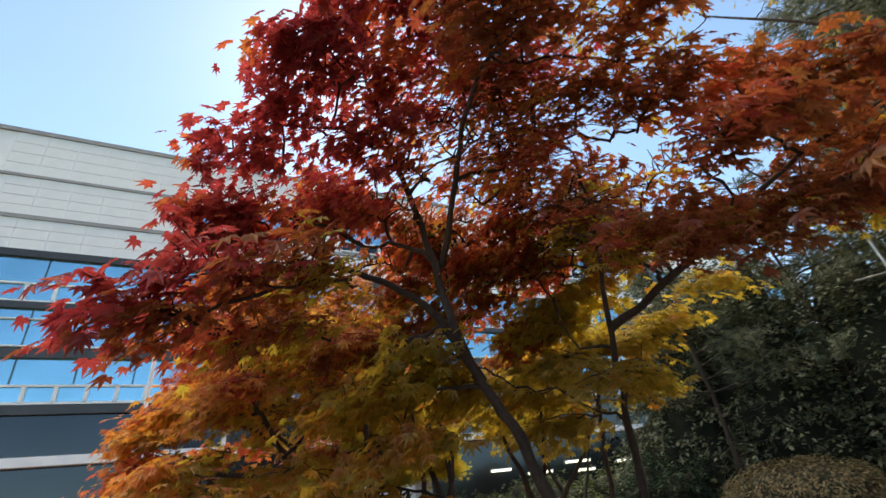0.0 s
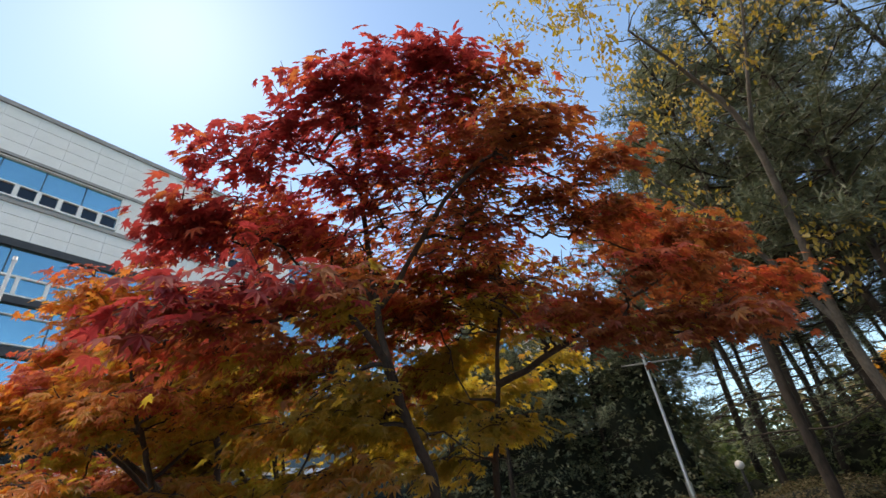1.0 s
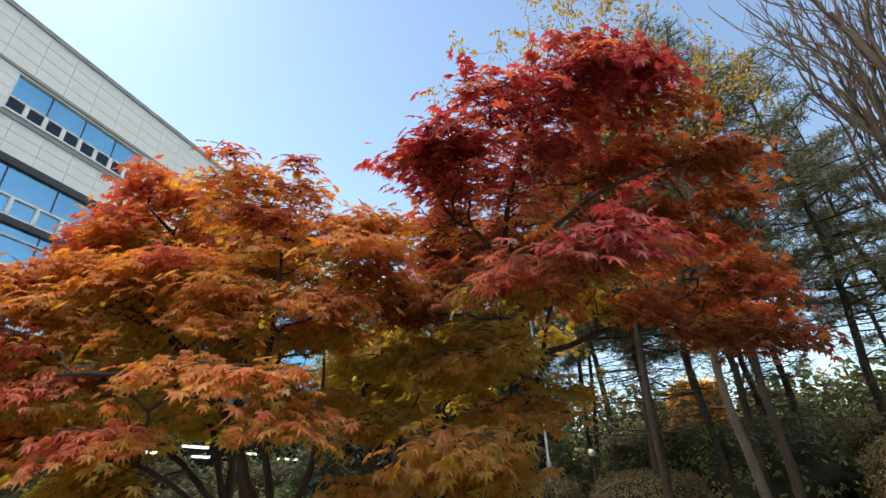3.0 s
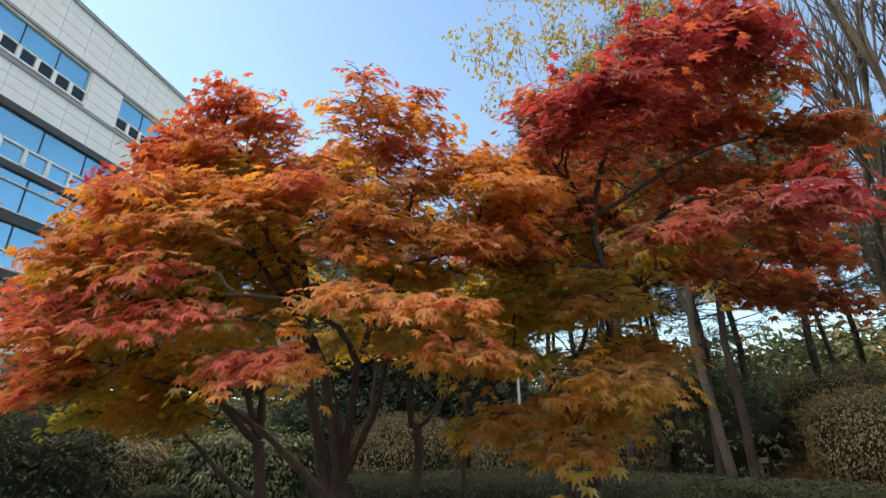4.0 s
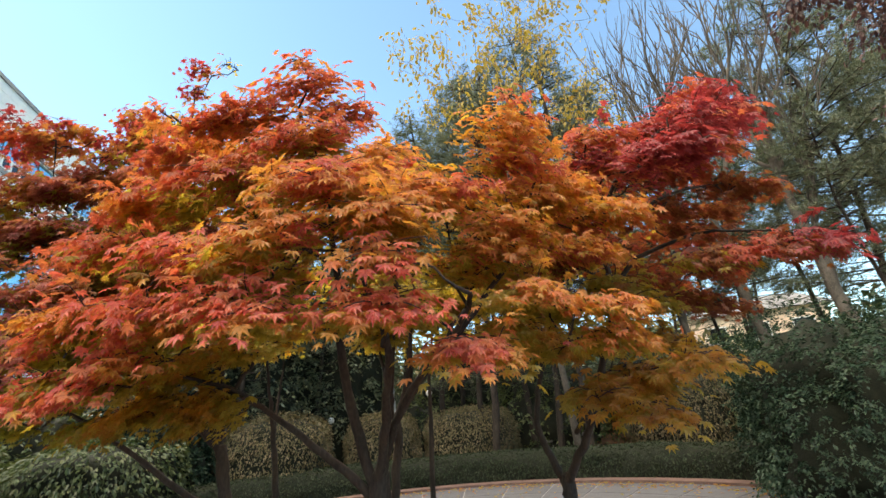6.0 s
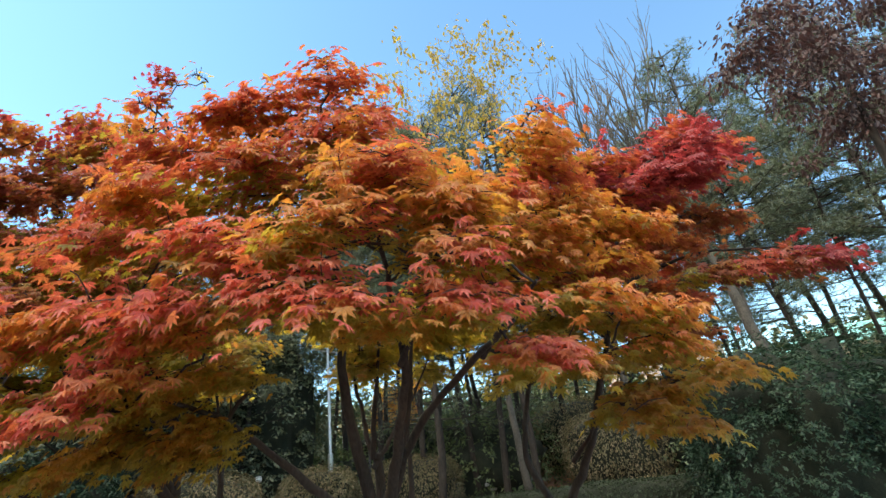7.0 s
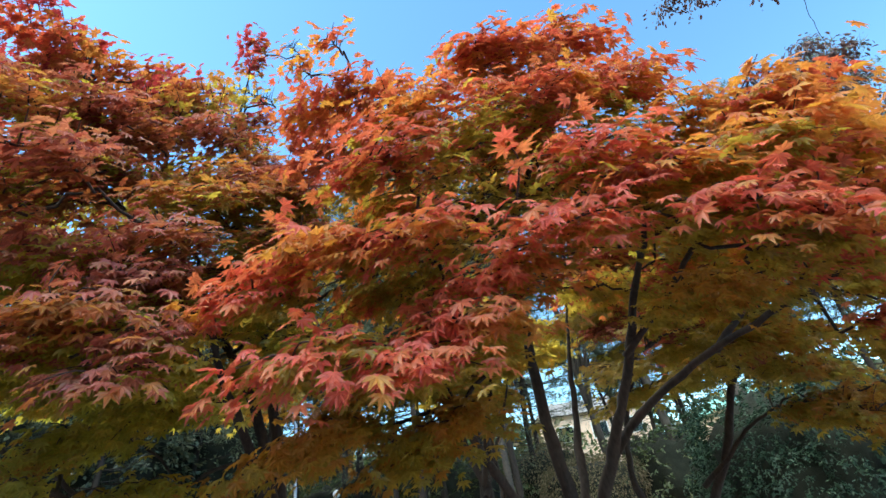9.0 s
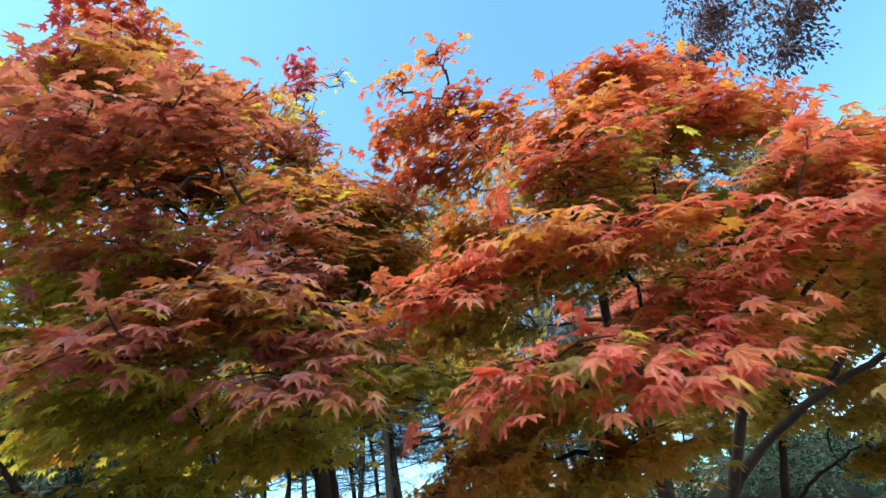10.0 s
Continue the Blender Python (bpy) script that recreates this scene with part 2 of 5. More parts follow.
def blade(lobes):
    """A palmate leaf: a stalk point, its lobes' tips and the notches between, the tips bent down."""
    v, f = [(0, 0, 0)], []
    for k, (angle, length) in enumerate(lobes):
        a = radians(angle)
        v.append((0.25 + length * math.cos(a), length * math.sin(a), -0.18 * length))
    for k in range(len(lobes) + 1):
        lo = lobes[k - 1][0] if k else lobes[0][0] - 40
        hi = lobes[k][0] if k < len(lobes) else lobes[-1][0] + 40
        a = radians((lo + hi) / 2)
        rad = 0.46 if 0 < k < len(lobes) else 0.22
        v.append((0.25 + rad * math.cos(a), rad * math.sin(a), 0.03))
    n = len(lobes)
    v[0] = (0.22, 0, 0.02)
    for k in range(n):
        f.append((0, n + 1 + k, k + 1, n + 2 + k))
    return np.array(v, float), np.array(f)


MAPLE7 = blade([(-118, 0.42), (-78, 0.72), (-38, 0.95), (0, 1.05), (38, 0.95), (78, 0.72), (118, 0.42)])
MAPLE5 = blade([(-100, 0.6), (-46, 0.95), (0, 1.05), (46, 0.95), (100, 0.6)])
OVAL = (np.array([(0, 0, 0), (0.35, 0.22, 0.04), (0.75, 0.2, 0.03), (1, 0, -0.1), (0.75, -0.2, 0.03), (0.35, -0.22, 0.04)]),
        np.array([(0, 3, 2, 1), (0, 5, 4, 3)]))
DIAMOND = (np.array([(0, 0, 0), (0.5, 0.24, 0.03), (1, 0, -0.05), (0.5, -0.24, 0.03)]), np.array([(0, 3, 2, 1)]))


def scatter_leaves(geo, shape, places, yaw, tilt, roll, size, mats):
    v, f = shape
    rot = turned(yaw, tilt, roll)
    pts = np.einsum("nij,kj->nki", rot, v) * size[:, None, None] + places[:, None, :]
    faces = (f[None] + (np.arange(len(places)) * len(v))[:, None, None]).reshape(-1, f.shape[1])
    geo.add(pts.reshape(-1, 3), faces, np.repeat(mats, len(f)))


def connect(rng, nodes, rads, targets, geo, lift=0.12, r_tip=0.004, sides=4, jitter=0.06):
    """Grows a branch to each target from the nearest wood, thinner with each fork."""
    nodes, rads = [np.array(p) for p in nodes], list(rads)
    order = np.argsort([min(np.linalg.norm(np.array(nodes) - t, axis=1)) for t in targets])
    for k in order:
        t = np.asarray(targets[k])
        arr = np.array(nodes)
        d = np.linalg.norm(arr - t, axis=1) + 0.6 * np.maximum(0, arr[:, 2] - t[2] + 0.05) - 4.0 * np.minimum(np.array(rads), 0.03)
        b = int(np.argmin(d))
        p0, r0 = arr[b], rads[b]
        gap = np.linalg.norm(t - p0)
        if gap < 0.05:
            continue
        mid = p0 * 0.5 + t * 0.5 + np.array([0, 0, lift * gap]) + rng.normal(0, jitter * gap, 3)
        line = curve([p0, mid, t], max(4, int(gap / 0.12) + 3))
        line[1:-1] += rng.normal(0, 0.012, (len(line) - 2, 3))
        rs = min(r0 * 0.75, r_tip + 0.011 * gap + 0.004)
        geo.tube(line, np.linspace(rs, r_tip, len(line)), sides)
        for q, r in zip(line[2:], np.linspace(rs, r_tip, len(line))[2:]):
            nodes.append(q)
            rads.append(r)
    return nodes, rads


def maple(name, label, base, limbs, pads, seed, leaf=0.058, per=1250, shape=MAPLE7, hollow=(2.35, 0.5), shade=0.0):
    """A vase-shaped maple: limbs as lines of points with radii, and thin drooping fans of foliage, grouped
    by their leaf colours, partly own hue, partly light put in: sunlit and shaded. pad: the fan's outer part and its
    size; hollow: above which height, and how densely, a second fan fills the crown behind each one. shade: how far the
    shaded colour reaches outwards."""
    rng = np.random.default_rng(seed)
    tree = thing(name, label, "tree", base)
    o = np.array(base, float)
    wood, twigs, crown = Geo(), Geo(), Geo()
    nodes, rads = [], []
    for pts, r0, r1 in limbs:
        line = curve(np.array(pts, float) - o, 6 + 5 * len(pts))
        line[2:] += np.cumsum(rng.normal(0, 0.008, (len(line) - 2, 3)), axis=0)
        r = np.linspace(r0, r1, len(line)) * (1 + 0.06 * rng.normal(size=len(line)))
        if pts[0][2] <= 0.01:
            r[:3] *= [1.5, 1.25, 1.08]
        wood.tube(line, r, 9)
        for q, w in zip(line, r):
            if q[2] > 1.0:
                nodes.append(q)
                rads.append(w)
    names = list(LEAF)
    fans = []
    for (top, low), ps in pads.items():
        for x, y, z, size in ps:
            c = np.array((x, y, z)) - o
            out = np.array([c[0], c[1], 0.0])
            out /= np.linalg.norm(out) + 1e-6
            fans.append((c - 0.34 * size * out - [0, 0, 0.04], out, size, top, low, 1.0))
            # behind each fan of the shell, a looser one towards the stems, coloured as shaded
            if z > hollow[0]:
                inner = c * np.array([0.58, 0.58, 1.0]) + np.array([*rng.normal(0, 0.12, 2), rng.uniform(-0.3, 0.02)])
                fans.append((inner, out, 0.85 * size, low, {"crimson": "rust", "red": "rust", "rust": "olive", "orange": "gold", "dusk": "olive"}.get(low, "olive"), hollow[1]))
    nodes, rads = connect(rng, nodes, rads, [c - 0.45 * size * out + [0, 0, 0.02] for c, out, size, *_ in fans], wood, 0.06, 0.009, 6, 0.09)
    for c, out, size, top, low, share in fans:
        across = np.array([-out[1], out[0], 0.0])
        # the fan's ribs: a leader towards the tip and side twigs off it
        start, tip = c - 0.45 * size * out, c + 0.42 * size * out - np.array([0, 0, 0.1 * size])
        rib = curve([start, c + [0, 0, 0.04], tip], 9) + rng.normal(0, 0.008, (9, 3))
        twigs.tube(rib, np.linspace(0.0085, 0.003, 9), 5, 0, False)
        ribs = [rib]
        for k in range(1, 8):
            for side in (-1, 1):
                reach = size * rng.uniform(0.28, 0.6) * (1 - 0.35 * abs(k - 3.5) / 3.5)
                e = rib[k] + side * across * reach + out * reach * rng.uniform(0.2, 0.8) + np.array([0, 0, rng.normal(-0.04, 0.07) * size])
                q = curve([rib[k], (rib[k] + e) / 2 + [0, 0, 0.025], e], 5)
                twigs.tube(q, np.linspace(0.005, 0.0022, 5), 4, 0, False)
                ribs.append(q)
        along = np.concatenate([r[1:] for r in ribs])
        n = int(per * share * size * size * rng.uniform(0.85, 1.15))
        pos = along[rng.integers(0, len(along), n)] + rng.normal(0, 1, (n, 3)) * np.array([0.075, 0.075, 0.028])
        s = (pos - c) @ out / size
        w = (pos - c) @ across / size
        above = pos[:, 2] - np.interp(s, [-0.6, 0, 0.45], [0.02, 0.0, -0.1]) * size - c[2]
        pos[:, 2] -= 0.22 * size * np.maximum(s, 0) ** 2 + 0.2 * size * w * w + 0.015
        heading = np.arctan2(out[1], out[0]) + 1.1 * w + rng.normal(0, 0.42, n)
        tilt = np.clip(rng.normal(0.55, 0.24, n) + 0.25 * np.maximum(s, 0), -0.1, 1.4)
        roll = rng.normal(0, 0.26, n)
        # leaf colour holds light: lit tint outwards and on top, shaded inwards and beneath
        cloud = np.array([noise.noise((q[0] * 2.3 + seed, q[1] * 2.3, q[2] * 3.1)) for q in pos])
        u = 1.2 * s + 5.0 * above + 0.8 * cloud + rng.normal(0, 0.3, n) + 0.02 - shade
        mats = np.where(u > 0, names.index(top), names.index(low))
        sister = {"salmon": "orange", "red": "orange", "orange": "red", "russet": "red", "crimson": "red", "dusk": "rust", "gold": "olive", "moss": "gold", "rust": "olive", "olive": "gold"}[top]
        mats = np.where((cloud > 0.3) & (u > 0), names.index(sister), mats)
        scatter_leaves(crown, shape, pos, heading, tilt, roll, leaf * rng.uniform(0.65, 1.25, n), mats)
        # young shoots that stand out of the outline
        for k in range(int(round(1.8 * size))):
            q = along[rng.integers(0, len(along))]
            e = q + np.array([out[0] * rng.uniform(0, 0.2), out[1] * rng.uniform(0, 0.2), rng.uniform(0.05, 0.17)])
            twigs.tube(curve([q, (q + e) / 2 + rng.normal(0, 0.02, 3), e], 5), np.linspace(0.004, 0.002, 5), 3, 0, False)
            m = rng.integers(6, 11)
            f = rng.uniform(0.4, 1.05, m)[:, None]
            scatter_leaves(crown, shape, q * (1 - f) + e * f + rng.normal(0, 0.03, (m, 3)), rng.uniform(0, 6.28, m), rng.normal(0.4, 0.35, m), rng.normal(0, 0.4, m),
                           leaf * rng.uniform(0.7, 1.15, m), np.full(m, names.index(top)))
    part("trunk", wood.mesh("trunk", [BARK], True), tree)
    tagged(part("branch", twigs.mesh("branch", [TWIG], True), tree), kind="stuff")
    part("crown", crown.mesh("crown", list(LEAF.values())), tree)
    return tree


# ---- ground ----
CENTRE = np.array([-1.2, 6.2])
PLAZA = 7.4


def rise(x, y):
    """Height of the ground: level round the island, a gentle bank beyond the hedge."""
    r = np.hypot(x - CENTRE[0], y - CENTRE[1])
    side = 0.5 + 0.5 * np.clip(((x - CENTRE[0]) * 0.9 - (y - CENTRE[1]) * 0.15) / np.maximum(r, 0.1), -1, 1)
    k = np.clip((r - 8.4) / 10, 0, 1)
    return 0.9 * side * k * k * (3 - 2 * k) + 0.12 * side * np.clip(r - 8.0, 0, 1)


def build_ground():
    geo = Geo()
    radii = np.concatenate([np.linspace(0.001, 7.7, 8), np.linspace(8.1, 30, 30), np.geomspace(34, 2500, 16)])
    ang = np.linspace(0, 2 * np.pi, 96, endpoint=False)
    x = CENTRE[0] + radii[:, None] * np.cos(ang)
    y = CENTRE[1] + radii[:, None] * np.sin(ang)
    z = rise(x, y) - 0.03
    bump = np.array([[noise.noise((a * 0.35, b * 0.35, 0)) for a, b in zip(ra, rb)] for ra, rb in zip(x, y)])
    z += np.where(radii[:, None] > 8.0, 0.08 * bump, 0)
    i, j = np.meshgrid(np.arange(len(radii) - 1), np.arange(96), indexing="ij")
    k = (j + 1) % 96
    faces = np.stack([i * 96 + j, (i + 1) * 96 + j, (i + 1) * 96 + k, i * 96 + k], -1).reshape(-1, 4)
    mats = ((radii[:-1][:, None] > 24) * np.ones((1, 96), int)).ravel().astype(int)
    geo.add(np.stack([x, y, z], -1).reshape(-1, 3), faces, mats)
    ob = new("ground", geo.mesh("ground", [SOIL, GRASS], True))
    tagged(ob, "brown leaf-littered garden soil rising gently under the pines", "ground", kind="structure")


build_ground()


# ---- shrubs, hedges ----
def shrub(name, label, at, radii, seed, mat, count, leaf=0.05, shape=OVAL, group="", lump=0.08, core=0.9, spray=0, tuck=0.42):
    """A clipped or loose shrub: a lumpy core, coloured dark for the shade inside, tucked in at the foot, with leaves
    that lie along its skin.
    spray: leaves to a drooping spray, for loose ones."""
    rng = np.random.default_rng(seed)
    ob = thing(name, label, "shrub", at, group)
    body, coat = Geo(), Geo()
    nu, nv = 28, 14
    low = -np.arcsin(min(1.0, tuck / (1 - tuck)))

    def skin(A, B):
        c, h = np.abs(np.cos(B)) ** 0.6, np.sign(np.sin(B)) * np.abs(np.sin(B)) ** 0.85
        d = np.stack([np.cos(A) * c, np.sin(A) * c, h], -1)
        k = np.array([noise.noise(Vector(q) * 2.3 + Vector((seed, 0, 0))) + 0.5 * noise.noise(Vector(q) * 5.1) + 0.35 * noise.noise(Vector(q) * 11.0) for q in d.reshape(-1, 3)]).reshape(A.shape)
        d *= (1 + lump * k)[..., None]
        d[..., 2] = np.maximum(tuck + (1 - tuck) * d[..., 2], -0.02)
        return d * np.array(radii)
    A, B = np.meshgrid(np.linspace(0, 2 * np.pi, nu, endpoint=False), np.linspace(low, 1.5, nv))
    p = skin(A, B)
    i, j = np.meshgrid(np.arange(nv - 1), np.arange(nu), indexing="ij")
    k = (j + 1) % nu
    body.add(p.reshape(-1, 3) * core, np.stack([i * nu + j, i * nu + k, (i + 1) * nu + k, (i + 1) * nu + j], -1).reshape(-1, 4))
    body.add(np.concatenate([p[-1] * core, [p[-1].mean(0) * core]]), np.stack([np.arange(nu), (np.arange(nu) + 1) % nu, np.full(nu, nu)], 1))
    n = count // spray if spray else count
    A = rng.uniform(0, 2 * np.pi, n)
    B = np.arcsin(rng.uniform(np.sin(low), 0.999, n))
    inner = np.where(B > 1.0, np.sqrt(rng.uniform(0, 1, n)), 1.0)
    p = skin(A, B) * rng.uniform(0.93, 1.03, n)[:, None] * np.stack([inner, inner, np.ones(n)], 1)
    tilt = np.interp(B, [-0.3, 0.3, 1.2], [1.0, 0.75, 0.05])
    if spray:
        f = rng.uniform(0, 1, (n, spray))
        reach = rng.uniform(2.0, 5.0, (n, 1)) * leaf
        head = A[:, None] + rng.normal(0, 0.5, (n, 1)) + 0 * f
        p = p[:, None] + np.stack([np.cos(head) * f * reach, np.sin(head) * f * reach, (0.3 - 0.75 * f) * f * reach], -1) + rng.normal(0, 0.25 * leaf, (n, spray, 3))
        p, A, tilt = p.reshape(-1, 3), (head + rng.choice([-0.9, 0.9], (n, spray))).ravel(), np.repeat(tilt * 0.6, spray)
    n = len(p)
    scatter_leaves(coat, shape, p, A + rng.normal(0, 0.6, n), tilt + rng.normal(0, 0.35, n), rng.normal(0, 0.45, n),
                   leaf * rng.uniform(0.7, 1.4, n), np.zeros(n, int))
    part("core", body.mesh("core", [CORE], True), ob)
    part("foliage", coat.mesh("foliage", [mat]), ob)
    return ob


def ring_hedge(name, label, r0, r1, a0, a1, height, seed, mat, count, leaf):
    """A clipped hedge that follows the round path between two angles."""
    rng = np.random.default_rng(seed)
    ob = thing(name, label, "hedge", (0, 0, 0))
    body, coat = Geo(), Geo()
    a = np.radians(np.linspace(a0, a1, 60))
    prof = [(r0, 0), (r0 - 0.03, height * 0.5), (r0 + 0.05, height - 0.04), ((r0 + r1) / 2, height), (r1 - 0.05, height - 0.04), (r1 + 0.03, height * 0.5), (r1, 0)]
    rows = []
    for r, z in prof:
        w = np.array([noise.noise((math.cos(q) * 9, math.sin(q) * 9, z * 3 + r)) for q in a])
        x, y = CENTRE[0] + (r + 0.07 * w) * np.cos(a), CENTRE[1] + (r + 0.07 * w) * np.sin(a)
        rows.append(np.stack([x, y, z * (1 + 0.06 * w) + (rise(x, y) if z else 0 * x - 0.05)], 1))
    n = len(a)
    i, j = np.meshgrid(np.arange(len(prof) - 1), np.arange(n - 1), indexing="ij")
    v = np.concatenate(rows)
    body.add(v, np.stack([i * n + j, i * n + j + 1, (i + 1) * n + j + 1, (i + 1) * n + j], -1).reshape(-1, 4))
    q = rng.integers(0, len(prof) - 1, count)
    q = np.where(rng.uniform(size=count) < 0.35, rng.integers(2, 4, count), np.where(rng.uniform(size=count) < 0.7, rng.integers(0, 2, count), q))
    s, u = rng.uniform(0, n - 1.001, count), rng.uniform(size=count)
    j = s.astype(int)
    w = (s - j)[:, None]
    R = np.stack(rows)
    lo = R[q, j] * (1 - w) + R[q, j + 1] * w
    hi = R[q + 1, j] * (1 - w) + R[q + 1, j + 1] * w
    p = lo * (1 - u[:, None]) + hi * u[:, None] + rng.normal(0, 0.015, (count, 3))
    scatter_leaves(coat, OVAL, p, rng.uniform(0, 6.28, count), np.where((q > 1) & (q < 4), 0.1, 0.9) + rng.normal(0, 0.4, count), rng.normal(0, 0.5, count),
                   leaf * rng.uniform(0.7, 1.4, count), np.zeros(count, int))
    # the dark core paints the shade inside the hedge
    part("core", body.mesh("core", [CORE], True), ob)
    part("foliage", coat.mesh("foliage", [mat]), ob)
    return ob


ring_hedge("hedge", "low clipped dark green hedge along the round paved path", 7.75, 8.75, -60, 150, 0.6, 3, HEDGE, 80000, 0.05)
shrub("groundcover_bed", "low rounded bed of clipped dark green groundcover on the island", (0.7, 7.8, 0), (1.7, 2.0, 0.3), 8, HEDGE, 14000, 0.05, lump=0.06, tuck=0.1)
for at, radii, seed in (((4.7, 13.8), (1.6, 1.4, 2.0), 11), ((7.3, 12.1), (1.2, 1.1, 1.75), 12), ((9.3, 10.0), (1.7, 1.45, 1.65), 13),
                        ((10.4, 3.8), (1.75, 1.65, 2.1), 14), ((13.6, 4.9), (1.9, 1.7, 2.5), 15), ((-2.4, 15.9), (1.7, 1.4, 1.6), 19)):
    shrub("round_shrub", "clipped round brown-green azalea shrub on leaf litter", (*at, float(rise(*at)) - 0.05), radii, seed, AZALEA, 15000, 0.062, group="clipped shrubs behind the hedge")
shrub("broadleaf_shrub", "loose dark shrub with large shiny leaves behind the hedge", (0.7, 14.7, float(rise(0.7, 14.7)) - 0.05), (1.8, 1.4, 1.75), 16, GREENLEAF, 7000, 0.1, lump=0.16)
shrub("yew_shrub", "dense dark green yew bush by the path", (4.6, 0.9, 0), (2.1, 1.8, 2.8), 21, YEWLEAF, 60000, 0.06, DIAMOND, lump=0.3, core=0.86, spray=14, tuck=0.3)
shrub("yew_shrub", "loose dark green evergreen bush by the hedge", (-3.8, 13.9, 0), (1.5, 1.2, 2.2), 22, HEDGE, 24000, 0.07, DIAMOND, lump=0.3, core=0.86, spray=12, tuck=0.3)
shrub("yew_shrub", "dark evergreen bush behind the maples", (2.3, 14.9, 0), (1.0, 0.9, 2.6), 23, YEWLEAF, 20000, 0.07, DIAMOND, lump=0.3, core=0.86, spray=12, tuck=0.3)

for at, radii, seed in (((6.0, 15.8), (1.9, 1.6, 7.6), 24), ((8.6, 14.6), (1.8, 1.7, 7.0), 25), ((4.0, 16.6), (1.7, 1.5, 7.2), 28)):
    shrub("tall_evergreen", "tall shaggy dark evergreen in the grove's shade", (*at, float(rise(*at)) - 0.1), radii, seed, NEEDLE, 18000, 0.13, DIAMOND, "evergreens in the grove", 0.35, 0.8, 10, 0.12)
shrub("autumn_tree", "sunlit rounded orange-yellow tree far beyond the grove", (27.0, 17.2, 3.0), (1.0, 1.6, 3.8), 29, LEAF["gold"], 5000, 0.35, OVAL, lump=0.4, core=0.7, tuck=0.48)

